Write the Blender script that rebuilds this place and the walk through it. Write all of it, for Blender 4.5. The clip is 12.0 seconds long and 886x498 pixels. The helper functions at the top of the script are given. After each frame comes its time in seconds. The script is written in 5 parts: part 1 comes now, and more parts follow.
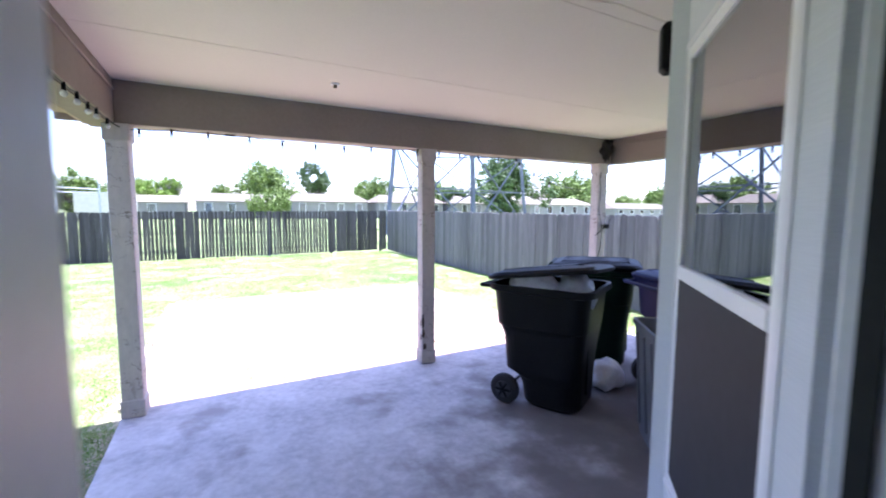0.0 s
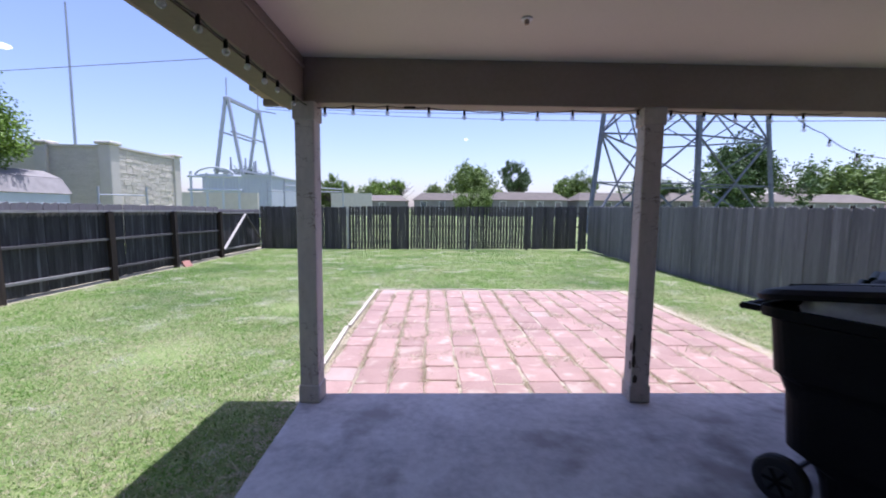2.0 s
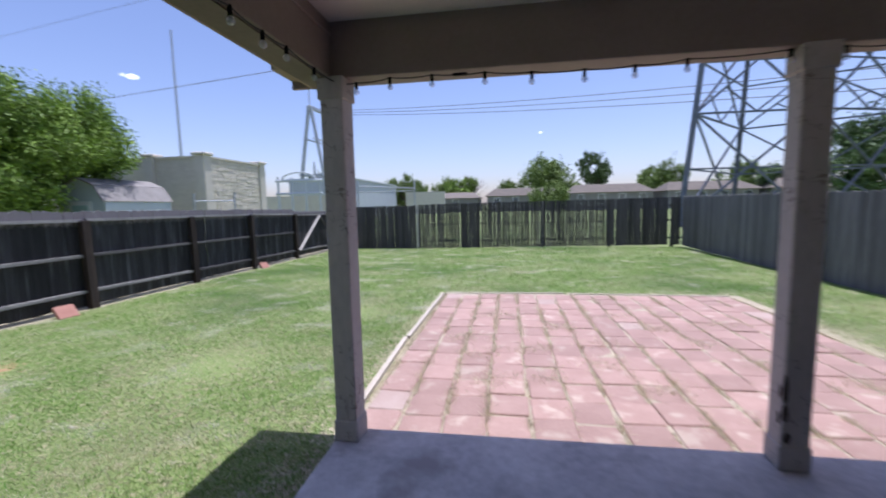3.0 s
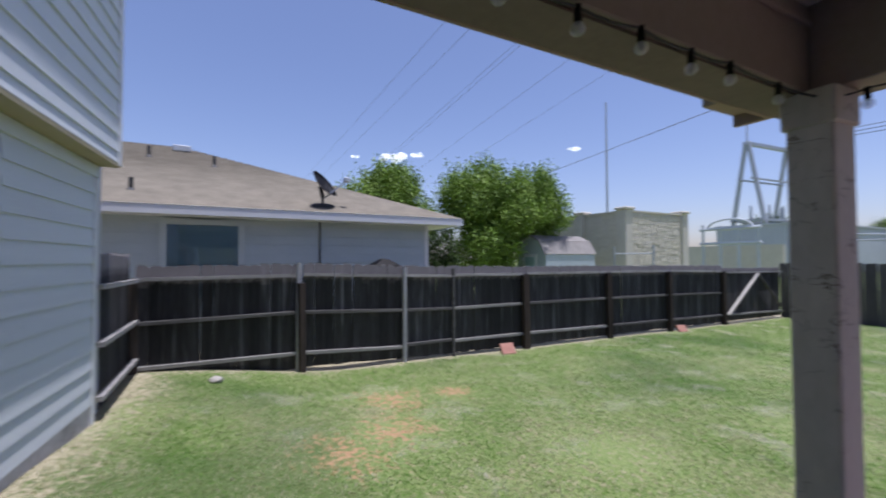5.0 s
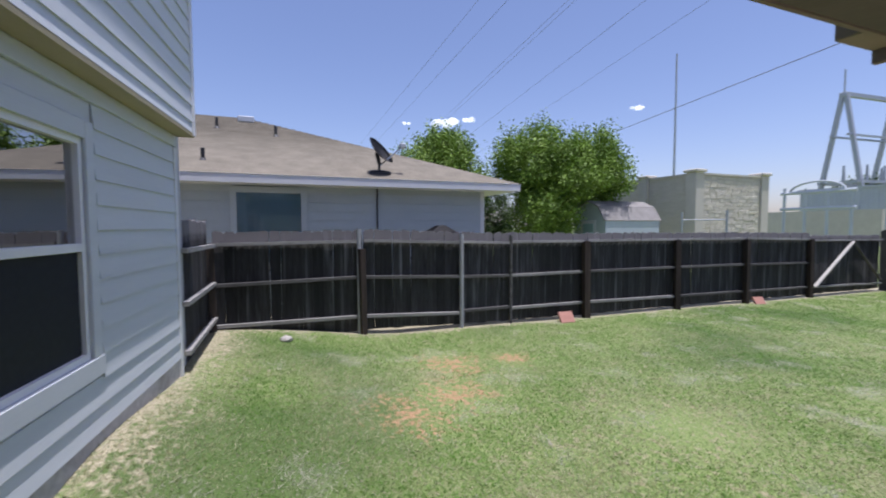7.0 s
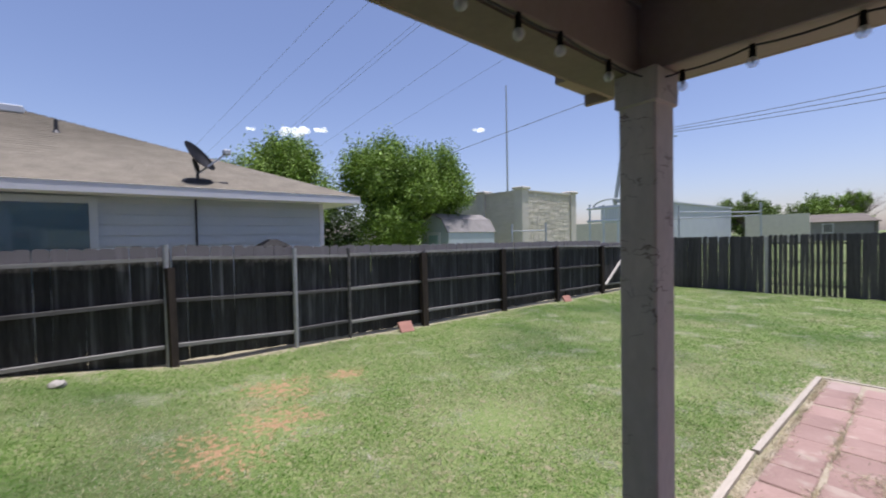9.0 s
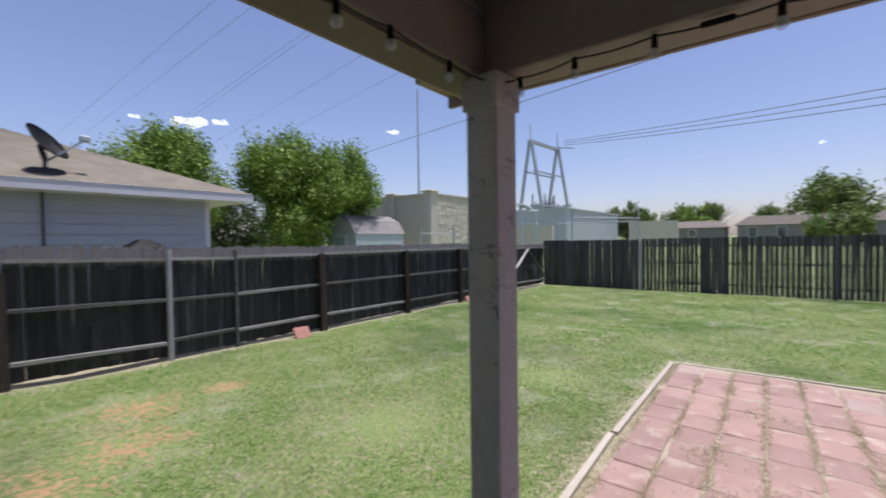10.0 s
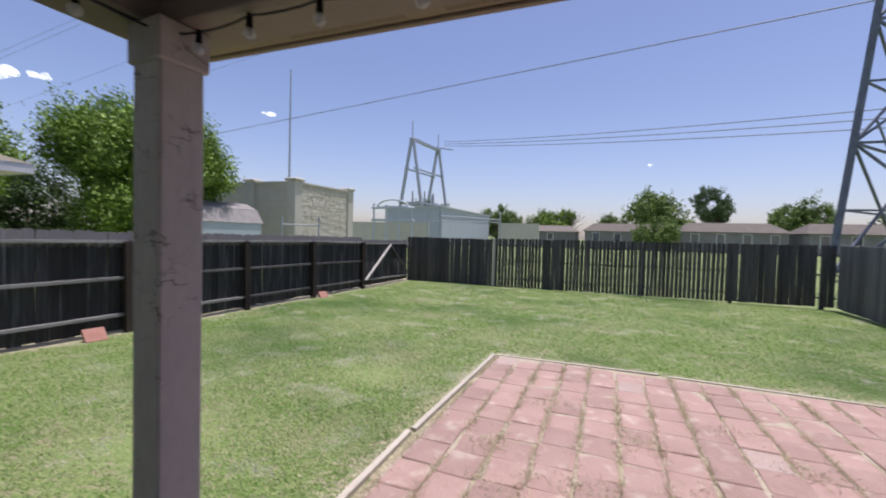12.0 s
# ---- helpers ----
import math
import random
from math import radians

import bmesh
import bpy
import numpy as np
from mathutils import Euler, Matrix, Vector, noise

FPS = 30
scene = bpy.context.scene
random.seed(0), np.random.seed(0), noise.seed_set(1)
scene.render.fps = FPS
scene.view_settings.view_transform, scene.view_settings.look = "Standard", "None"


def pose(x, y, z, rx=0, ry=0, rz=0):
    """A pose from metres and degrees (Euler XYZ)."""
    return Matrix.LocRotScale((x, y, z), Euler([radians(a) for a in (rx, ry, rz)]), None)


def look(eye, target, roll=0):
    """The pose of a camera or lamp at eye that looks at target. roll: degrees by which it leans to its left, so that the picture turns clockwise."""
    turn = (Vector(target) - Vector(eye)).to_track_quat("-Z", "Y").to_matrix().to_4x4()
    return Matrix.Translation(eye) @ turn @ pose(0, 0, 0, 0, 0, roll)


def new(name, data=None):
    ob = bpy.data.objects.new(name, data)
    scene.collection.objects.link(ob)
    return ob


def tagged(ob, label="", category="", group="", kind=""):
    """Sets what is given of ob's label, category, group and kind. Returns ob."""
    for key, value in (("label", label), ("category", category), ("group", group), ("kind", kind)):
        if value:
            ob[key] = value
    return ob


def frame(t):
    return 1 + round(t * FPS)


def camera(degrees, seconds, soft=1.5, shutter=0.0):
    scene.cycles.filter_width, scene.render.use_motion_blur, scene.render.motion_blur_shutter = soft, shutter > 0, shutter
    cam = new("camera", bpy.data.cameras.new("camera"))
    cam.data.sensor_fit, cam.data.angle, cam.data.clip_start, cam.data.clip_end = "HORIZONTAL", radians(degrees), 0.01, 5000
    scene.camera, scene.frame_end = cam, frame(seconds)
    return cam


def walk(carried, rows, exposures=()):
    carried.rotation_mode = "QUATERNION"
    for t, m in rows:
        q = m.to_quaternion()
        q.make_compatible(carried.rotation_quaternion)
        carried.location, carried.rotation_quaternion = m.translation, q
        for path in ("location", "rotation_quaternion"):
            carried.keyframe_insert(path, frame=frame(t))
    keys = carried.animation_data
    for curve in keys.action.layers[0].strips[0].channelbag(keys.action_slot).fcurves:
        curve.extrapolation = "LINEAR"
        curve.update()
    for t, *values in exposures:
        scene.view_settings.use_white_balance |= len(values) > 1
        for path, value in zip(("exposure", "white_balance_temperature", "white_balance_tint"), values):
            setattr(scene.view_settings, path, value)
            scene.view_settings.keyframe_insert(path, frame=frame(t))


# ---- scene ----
cam = camera(93.5, 12.0, 1.9, 0.5)
PATH = [
    (0, (0.362, -0.169, 1.477), (1.302, 1.587, 1.297), 0.3),
    (0.5, (0.463, 0.01, 1.478), (1.206, 1.857, 1.29), -0.5),
    (1, (0.554, 0.164, 1.46), (0.974, 2.107, 1.235), -1.4),
    (1.5, (0.621, 0.306, 1.416), (0.84, 2.28, 1.175), -0.4),
    (2, (0.622, 0.552, 1.367), (0.672, 2.542, 1.174), 0.6),
    (2.5, (0.654, 0.821, 1.365), (0.613, 2.803, 1.102), -0.6),
    (2.7, (0.718, 0.97, 1.346), (0.586, 2.952, 1.107), -0.9),
    (4.3, (0.455, 1.759, 1.512), (-0.885, 3.244, 1.542), -0.5),
    (4.5, (0.432, 1.771, 1.52), (-1.08, 3.079, 1.555), -0.3),
    (5, (0.393, 1.71, 1.514), (-1.372, 2.649, 1.567), -0.2),
    (5.5, (0.358, 1.636, 1.501), (-1.522, 2.318, 1.526), 0.1),
    (6, (0.321, 1.619, 1.5), (-1.59, 2.209, 1.453), 0.8),
    (6.5, (0.278, 1.614, 1.487), (-1.625, 2.222, 1.385), -0.0),
    (7, (0.283, 1.662, 1.503), (-1.582, 2.376, 1.399), -0.2),
    (7.2, (0.281, 1.671, 1.502), (-1.559, 2.448, 1.399), 0.1),
    (8.8, (0.395, 1.934, 1.517), (-1.169, 3.178, 1.441), -0.8),
    (9, (0.427, 1.946, 1.502), (-1.096, 3.242, 1.45), -1.1),
    (9.5, (0.502, 2.031, 1.5), (-0.909, 3.449, 1.471), -1.1),
    (10, (0.562, 2.137, 1.485), (-0.664, 3.716, 1.438), -0.8),
    (10.5, (0.607, 2.297, 1.478), (-0.405, 4.022, 1.45), -0.6),
    (11, (0.687, 2.42, 1.488), (-0.187, 4.219, 1.49), -0.3),
    (11.5, (0.837, 2.521, 1.485), (-0.006, 4.334, 1.477), 0.8),
    (12, (0.997, 2.59, 1.475), (0.261, 4.449, 1.409), 1.6),
]
EXPOSURES = [(0.0, 2.3, 5600, 22), (0.3, 1.78, 5550, 27), (0.6, 1.42, 5380, 27), (1.2, 0.95, 5450, 27), (2.0, 0.60, 5700, 23), (2.7, 0.38, 5800, 20), (4.3, 0.0, 5950, 18), (7.0, 0.12, 6050, 18), (9.0, 0.07, 6250, 17), (12.0, 0.05, 6350, 18)]
walk(cam, [(t, look(eye, target, roll)) for t, eye, target, roll in PATH], EXPOSURES)

# ---- light ----
SUN_WAY = Vector((0.115, 0.083, 1.0)).normalized()
world = bpy.data.worlds.new("sky")
scene.world = world
world.use_nodes = True
wn = world.node_tree.nodes
sky = wn.new("ShaderNodeTexSky")
sky.sky_type = "NISHITA"
sky.sun_disc = False
sky.sun_elevation = math.asin(SUN_WAY.z)
sky.sun_rotation = math.atan2(SUN_WAY.x, SUN_WAY.y)
sky.air_density, sky.dust_density, sky.ozone_density = 1.0, 1.2, 3.2
wn["Background"].inputs["Strength"].default_value = 0.142
# tints the sky's light slightly towards lavender
sky_tint = wn.new("ShaderNodeMix")
sky_tint.data_type, sky_tint.blend_type, sky_tint.inputs["Factor"].default_value = "RGBA", "MULTIPLY", 1.0
sky_tint.inputs["B"].default_value = (1.075, 0.965, 1.0, 1)
world.node_tree.links.new(sky.outputs[0], sky_tint.inputs["A"])
world.node_tree.links.new(sky_tint.outputs["Result"], wn["Background"].inputs["Color"])
sun = new("sun", bpy.data.lights.new("sun", "SUN"))
sun.data.energy, sun.data.angle, sun.data.color = 5.0, radians(0.53), (1.0, 0.975, 0.94)
sun.matrix_world = look(SUN_WAY * 60, (0, 0, 0))


# ---- materials ----
def material(name, c1, c2, scale=8.0, rough=0.7, bump=0.15, stretch=(1, 1, 1), fine=60.0, vary=0.12, stain=None, stain_at=0.62, stain_scale=1.5, metal=0.0, spec=0.4, island=False, bump_d=0.004):
    """Two-scale noise between two colours, a per-piece tint, stains with their own outline and a fine relief."""
    m = bpy.data.materials.new(name)
    m.use_nodes = True
    nt = m.node_tree
    n, l = nt.nodes, nt.links
    bsdf = n["Principled BSDF"]
    co = n.new("ShaderNodeTexCoord")
    info = n.new("ShaderNodeObjectInfo")
    mp = n.new("ShaderNodeMapping")
    mp.inputs["Scale"].default_value = stretch
    add = n.new("ShaderNodeVectorMath")
    mul = n.new("ShaderNodeMath")
    mul.operation, mul.inputs[1].default_value = "MULTIPLY", 37.0
    l.new(info.outputs["Random"], mul.inputs[0])
    l.new(co.outputs["Object"], add.inputs[0])
    l.new(mul.outputs[0], add.inputs[1])
    l.new(add.outputs[0], mp.inputs["Vector"])
    n1, n2 = n.new("ShaderNodeTexNoise"), n.new("ShaderNodeTexNoise")
    n1.inputs["Scale"].default_value, n1.inputs["Detail"].default_value = scale, 4.0
    n2.inputs["Scale"].default_value, n2.inputs["Detail"].default_value = fine, 3.0
    l.new(mp.outputs[0], n1.inputs["Vector"])
    l.new(mp.outputs[0], n2.inputs["Vector"])
    ramp = n.new("ShaderNodeMapRange")
    ramp.inputs[1].default_value, ramp.inputs[2].default_value = 0.3, 0.7
    avg = n.new("ShaderNodeMath")
    avg.operation, avg.inputs[2].default_value = "MULTIPLY_ADD", 0.0
    avg.inputs[1].default_value = 0.45
    l.new(n2.outputs[0], avg.inputs[0])
    avg2 = n.new("ShaderNodeMath")
    avg2.operation, avg2.inputs[1].default_value = "MULTIPLY_ADD", 0.55
    l.new(n1.outputs[0], avg2.inputs[0])
    l.new(avg.outputs[0], avg2.inputs[2])
    l.new(avg2.outputs[0], ramp.inputs[0])
    mix = n.new("ShaderNodeMix")
    mix.data_type = "RGBA"
    mix.inputs["A"].default_value, mix.inputs["B"].default_value = (*c1, 1), (*c2, 1)
    l.new(ramp.outputs[0], mix.inputs["Factor"])
    out = mix.outputs["Result"]
    if stain:
        n3 = n.new("ShaderNodeTexNoise")
        n3.inputs["Scale"].default_value, n3.inputs["Detail"].default_value = stain_scale, 6.0
        l.new(mp.outputs[0], n3.inputs["Vector"])
        r3 = n.new("ShaderNodeMapRange")
        r3.inputs[1].default_value, r3.inputs[2].default_value = stain_at, stain_at + 0.12
        l.new(n3.outputs[0], r3.inputs[0])
        mx = n.new("ShaderNodeMix")
        mx.data_type = "RGBA"
        mx.inputs["B"].default_value = (*stain, 1)
        l.new(r3.outputs[0], mx.inputs["Factor"])
        l.new(out, mx.inputs["A"])
        out = mx.outputs["Result"]
    if vary:
        hsv = n.new("ShaderNodeHueSaturation")
        mr = n.new("ShaderNodeMapRange")
        mr.inputs[3].default_value, mr.inputs[4].default_value = 1 - vary, 1 + vary
        if island:
            geo = n.new("ShaderNodeNewGeometry")
            l.new(geo.outputs["Random Per Island"], mr.inputs[0])
        else:
            l.new(info.outputs["Random"], mr.inputs[0])
        l.new(mr.outputs[0], hsv.inputs["Value"])
        l.new(out, hsv.inputs["Color"])
        out = hsv.outputs[0]
    l.new(out, bsdf.inputs["Base Color"])
    bsdf.inputs["Roughness"].default_value = rough
    bsdf.inputs["Metallic"].default_value = metal
    bsdf.inputs["Specular IOR Level"].default_value = spec
    if bump:
        b = n.new("ShaderNodeBump")
        b.inputs["Strength"].default_value, b.inputs["Distance"].default_value = bump, bump_d
        l.new(avg2.outputs[0], b.inputs["Height"])
        l.new(b.outputs[0], bsdf.inputs["Normal"])
    return m


def glass_material(name, tint, rough=0.0, mirror=0.5):
    """A window pane: part clear glass, part mirror."""
    m = bpy.data.materials.new(name)
    m.use_nodes = True
    n, l = m.node_tree.nodes, m.node_tree.links
    n.remove(n["Principled BSDF"])
    tr, gl, mx = n.new("ShaderNodeBsdfTransparent"), n.new("ShaderNodeBsdfGlossy"), n.new("ShaderNodeMixShader")
    tr.inputs["Color"].default_value = (*tint, 1)
    gl.inputs["Roughness"].default_value = rough
    fr = n.new("ShaderNodeFresnel")
    fr.inputs["IOR"].default_value = 1.5
    mr = n.new("ShaderNodeMapRange")
    mr.inputs[3].default_value, mr.inputs[4].default_value = mirror, 1.0
    l.new(fr.outputs[0], mr.inputs[0])
    l.new(mr.outputs[0], mx.inputs[0])
    l.new(tr.outputs[0], mx.inputs[1])
    l.new(gl.outputs[0], mx.inputs[2])
    l.new(mx.outputs[0], n["Material Output"].inputs["Surface"])
    return m


def bulb_material():
    """Thin clear glass: mostly see-through, a little milky, with a sharp glint."""
    m = bpy.data.materials.new("bulb_glass")
    m.use_nodes = True
    n, l = m.node_tree.nodes, m.node_tree.links
    p = n["Principled BSDF"]
    p.inputs["Base Color"].default_value = (0.85, 0.87, 0.9, 1)
    p.inputs["Roughness"].default_value = 0.03
    tr, mx = n.new("ShaderNodeBsdfTransparent"), n.new("ShaderNodeMixShader")
    tr.inputs["Color"].default_value = (0.97, 0.98, 0.99, 1)
    mx.inputs[0].default_value = 0.34
    l.new(tr.outputs[0], mx.inputs[1])
    l.new(p.outputs[0], mx.inputs[2])
    l.new(mx.outputs[0], n["Material Output"].inputs["Surface"])
    return m


M = {}
M["concrete"] = material("concrete", (0.33, 0.315, 0.32), (0.60, 0.58, 0.58), 3.2, 0.8, 0.35, fine=22, vary=0, stain=(0.30, 0.275, 0.27), stain_at=0.56, stain_scale=2.6)


def dirt_and_shade(m, spots, colour):
    """Brown dirt with a ragged outline on a floor, shade painted in with it, round the spots (x, y, radius)."""
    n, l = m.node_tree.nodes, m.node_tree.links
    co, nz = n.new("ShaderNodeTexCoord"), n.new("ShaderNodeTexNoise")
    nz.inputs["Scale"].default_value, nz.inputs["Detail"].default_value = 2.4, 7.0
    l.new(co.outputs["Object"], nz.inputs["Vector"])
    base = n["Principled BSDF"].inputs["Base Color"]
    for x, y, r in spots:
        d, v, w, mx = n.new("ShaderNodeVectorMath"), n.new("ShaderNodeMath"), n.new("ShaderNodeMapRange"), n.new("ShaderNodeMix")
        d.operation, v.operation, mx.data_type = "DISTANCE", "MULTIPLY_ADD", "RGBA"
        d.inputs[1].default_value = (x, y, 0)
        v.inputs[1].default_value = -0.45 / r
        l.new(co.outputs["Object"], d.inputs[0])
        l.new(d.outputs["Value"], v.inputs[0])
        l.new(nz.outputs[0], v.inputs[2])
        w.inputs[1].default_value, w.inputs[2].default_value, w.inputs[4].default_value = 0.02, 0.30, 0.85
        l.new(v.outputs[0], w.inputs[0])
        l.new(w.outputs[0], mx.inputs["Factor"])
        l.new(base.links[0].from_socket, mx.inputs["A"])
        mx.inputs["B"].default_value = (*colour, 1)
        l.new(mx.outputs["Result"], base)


# dirt round the bins, with their shade put into its dark colour
dirt_and_shade(M["concrete"], ((2.75, 1.65, 1.15), (3.35, 2.2, 1.0), (2.2, 1.1, 0.9)), (0.14, 0.12, 0.112))
M["paint_taupe"] = material("taupe_paint", (0.225, 0.184, 0.160), (0.27, 0.224, 0.197), 3.0, 0.6, 0.2, fine=40, vary=0.03)
M["paint_post"] = material("post_paint", (0.40, 0.365, 0.335), (0.53, 0.48, 0.445), 4.0, 0.7, 0.6, stretch=(1, 1, 0.45), fine=35, vary=0.05, stain=(0.20, 0.15, 0.12), stain_at=0.665, stain_scale=9.0)


def cracks(m, colour, scale, stretch, width):
    """Thin dark cracks and grain lines that wander through a painted surface."""
    n, l = m.node_tree.nodes, m.node_tree.links
    co, mp, nz, a, b, w, gate, mul, mx = (n.new("ShaderNode" + k) for k in ("TexCoord", "Mapping", "TexNoise", "Math", "Math", "MapRange", "TexNoise", "Math", "Mix"))
    mp.inputs["Scale"].default_value = stretch
    l.new(co.outputs["Object"], mp.inputs["Vector"])
    for k, sc in ((nz, scale), (gate, scale * 0.8)):
        k.inputs["Scale"].default_value, k.inputs["Detail"].default_value = sc, 5.0
        l.new(mp.outputs[0], k.inputs["Vector"])
    a.operation, b.operation, mul.operation, mx.data_type = "SUBTRACT", "ABSOLUTE", "MULTIPLY", "RGBA"
    a.inputs[1].default_value = 0.5
    l.new(nz.outputs[0], a.inputs[0])
    l.new(a.outputs[0], b.inputs[0])
    w.inputs[1].default_value, w.inputs[2].default_value, w.inputs[3].default_value, w.inputs[4].default_value = 0.0, width, 1.0, 0.0
    l.new(b.outputs[0], w.inputs[0])
    g = n.new("ShaderNodeMapRange")
    g.inputs[1].default_value, g.inputs[2].default_value = 0.50, 0.62
    mp2 = n.new("ShaderNodeVectorMath")
    mp2.inputs[1].default_value = (7.3, 2.1, 4.4)
    l.new(mp.outputs[0], mp2.inputs[0])
    l.new(mp2.outputs[0], gate.inputs["Vector"])
    l.new(gate.outputs[0], g.inputs[0])
    l.new(w.outputs[0], mul.inputs[0])
    l.new(g.outputs[0], mul.inputs[1])
    l.new(mul.outputs[0], mx.inputs["Factor"])
    base = n["Principled BSDF"].inputs["Base Color"]
    l.new(base.links[0].from_socket, mx.inputs["A"])
    mx.inputs["B"].default_value = (*colour, 1)
    l.new(mx.outputs["Result"], base)


cracks(M["paint_post"], (0.13, 0.095, 0.08), 9.0, (1.0, 1.0, 1.6), 0.02)
M["ceiling"] = material("ceiling_paint", (0.62, 0.57, 0.51), (0.68, 0.62, 0.56), 1.2, 0.8, 0.1, fine=90, vary=0)
M["siding"] = material("siding_paint", (0.56, 0.585, 0.615), (0.62, 0.645, 0.675), 3.0, 0.6, 0.25, stretch=(0.3, 1, 4), fine=50, vary=0.02)
M["siding_far"] = material("neighbour_siding", (0.43, 0.485, 0.52), (0.50, 0.55, 0.585), 2.0, 0.7, 0.1, fine=30, vary=0.02)
M["trim"] = material("white_trim", (0.66, 0.66, 0.68), (0.74, 0.74, 0.76), 3.0, 0.5, 0.1, fine=60, vary=0.02)
M["vinyl"] = material("white_vinyl", (0.78, 0.78, 0.80), (0.84, 0.84, 0.85), 6.0, 0.35, 0.05, fine=80, vary=0)
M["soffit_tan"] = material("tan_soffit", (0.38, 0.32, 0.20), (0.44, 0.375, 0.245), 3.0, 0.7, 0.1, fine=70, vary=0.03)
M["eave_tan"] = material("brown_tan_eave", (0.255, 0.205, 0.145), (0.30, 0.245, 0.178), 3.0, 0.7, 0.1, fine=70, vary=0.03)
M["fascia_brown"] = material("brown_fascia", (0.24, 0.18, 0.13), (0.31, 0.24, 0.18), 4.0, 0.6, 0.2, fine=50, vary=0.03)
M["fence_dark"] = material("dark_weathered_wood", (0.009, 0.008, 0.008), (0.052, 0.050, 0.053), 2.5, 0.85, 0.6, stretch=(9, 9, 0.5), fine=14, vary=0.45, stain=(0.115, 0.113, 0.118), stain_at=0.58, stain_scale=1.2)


def lit_bleached_ends(m, colour, z0, z1):
    """Frayed, bleached picket ends above the top rail, with the sunlit band put into the colour and a ragged lower
    edge.
    """
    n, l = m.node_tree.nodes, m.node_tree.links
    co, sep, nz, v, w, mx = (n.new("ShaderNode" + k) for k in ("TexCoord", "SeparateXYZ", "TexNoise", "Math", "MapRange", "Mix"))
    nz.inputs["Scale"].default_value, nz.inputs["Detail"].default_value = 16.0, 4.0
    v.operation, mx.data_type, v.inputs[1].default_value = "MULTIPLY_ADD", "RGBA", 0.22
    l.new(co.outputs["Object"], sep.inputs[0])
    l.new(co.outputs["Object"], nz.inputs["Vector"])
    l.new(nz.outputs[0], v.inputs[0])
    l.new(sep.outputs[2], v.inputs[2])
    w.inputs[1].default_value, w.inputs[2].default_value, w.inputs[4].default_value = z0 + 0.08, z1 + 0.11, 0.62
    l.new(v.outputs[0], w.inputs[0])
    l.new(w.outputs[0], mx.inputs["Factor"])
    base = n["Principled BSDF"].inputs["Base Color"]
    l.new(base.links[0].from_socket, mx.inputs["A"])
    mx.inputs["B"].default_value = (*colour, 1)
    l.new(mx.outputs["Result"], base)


lit_bleached_ends(M["fence_dark"], (0.27, 0.25, 0.255), 1.26, 1.34)
M["rail_pale"] = material("pale_rail_wood", (0.14, 0.132, 0.126), (0.40, 0.385, 0.37), 2.5, 0.85, 0.5, stretch=(9, 0.5, 9), fine=14, vary=0.15)
M["fence_post"] = material("dark_post_wood", (0.016, 0.011, 0.009), (0.06, 0.043, 0.034), 2.5, 0.85, 0.5, stretch=(7, 7, 0.6), fine=14, vary=0.2)
M["post_steel"] = material("dull_post_steel", (0.24, 0.24, 0.25), (0.40, 0.40, 0.42), 3.0, 0.6, 0.2, fine=30, vary=0.05)
M["fence_back"] = material("back_weathered_wood", (0.034, 0.030, 0.029), (0.105, 0.097, 0.094), 2.5, 0.85, 0.6, stretch=(9, 9, 0.5), fine=14, vary=0.3)
M["fence_grey"] = material("grey_weathered_wood", (0.098, 0.092, 0.094), (0.185, 0.177, 0.176), 2.5, 0.85, 0.6, stretch=(9, 9, 0.5), fine=14, vary=0.28, stain=(0.28, 0.265, 0.26), stain_at=0.62, stain_scale=1.6)
M["fence_rail"] = material("grey_rail_wood", (0.035, 0.032, 0.031), (0.14, 0.133, 0.13), 2.5, 0.85, 0.5, stretch=(5, 0.5, 9), fine=14, vary=0.2)
M["fence_pale"] = material("pale_brace_wood", (0.42, 0.40, 0.37), (0.55, 0.52, 0.48), 2.5, 0.85, 0.4, fine=20, vary=0.1)
M["paver"] = material("red_paver", (0.285, 0.182, 0.153), (0.375, 0.252, 0.213), 5.0, 0.9, 0.6, fine=55, vary=0.13, stain=(0.42, 0.325, 0.265), stain_at=0.575, stain_scale=6.0)
M["paver_pale"] = material("worn_pale_paver", (0.36, 0.26, 0.22), (0.43, 0.335, 0.29), 6.0, 0.9, 0.5, fine=55, vary=0.1)
M["sand"] = material("sandy_joint", (0.28, 0.235, 0.165), (0.46, 0.40, 0.30), 9.0, 0.95, 0.7, fine=90, vary=0, stain=(0.36, 0.31, 0.20), stain_at=0.54, stain_scale=6.0, bump_d=0.01)
M["edging"] = material("bleached_timber", (0.34, 0.295, 0.235), (0.50, 0.445, 0.37), 3.0, 0.9, 0.5, stretch=(8, 0.6, 8), fine=20, vary=0.15)
M["black_plastic"] = material("black_plastic", (0.004, 0.004, 0.005), (0.009, 0.009, 0.010), 5.0, 0.5, 0.3, fine=60, vary=0, spec=0.11)
M["green_plastic"] = material("dark_green_plastic", (0.002, 0.010, 0.005), (0.004, 0.017, 0.009), 5.0, 0.55, 0.15, fine=120, vary=0, spec=0.12)
M["blue_plastic"] = material("dark_blue_plastic", (0.004, 0.007, 0.055), (0.008, 0.011, 0.08), 5.0, 0.5, 0.15, fine=120, vary=0, spec=0.14)
M["grey_plastic"] = material("light_grey_plastic", (0.11, 0.112, 0.125), (0.155, 0.158, 0.172), 5.0, 0.55, 0.15, fine=80, vary=0, stain=(0.09, 0.085, 0.085), stain_at=0.58, stain_scale=4)
M["white_bag"] = material("white_bag_film", (0.60, 0.60, 0.62), (0.78, 0.78, 0.80), 14.0, 0.35, 0.6, fine=40, vary=0, bump_d=0.02)
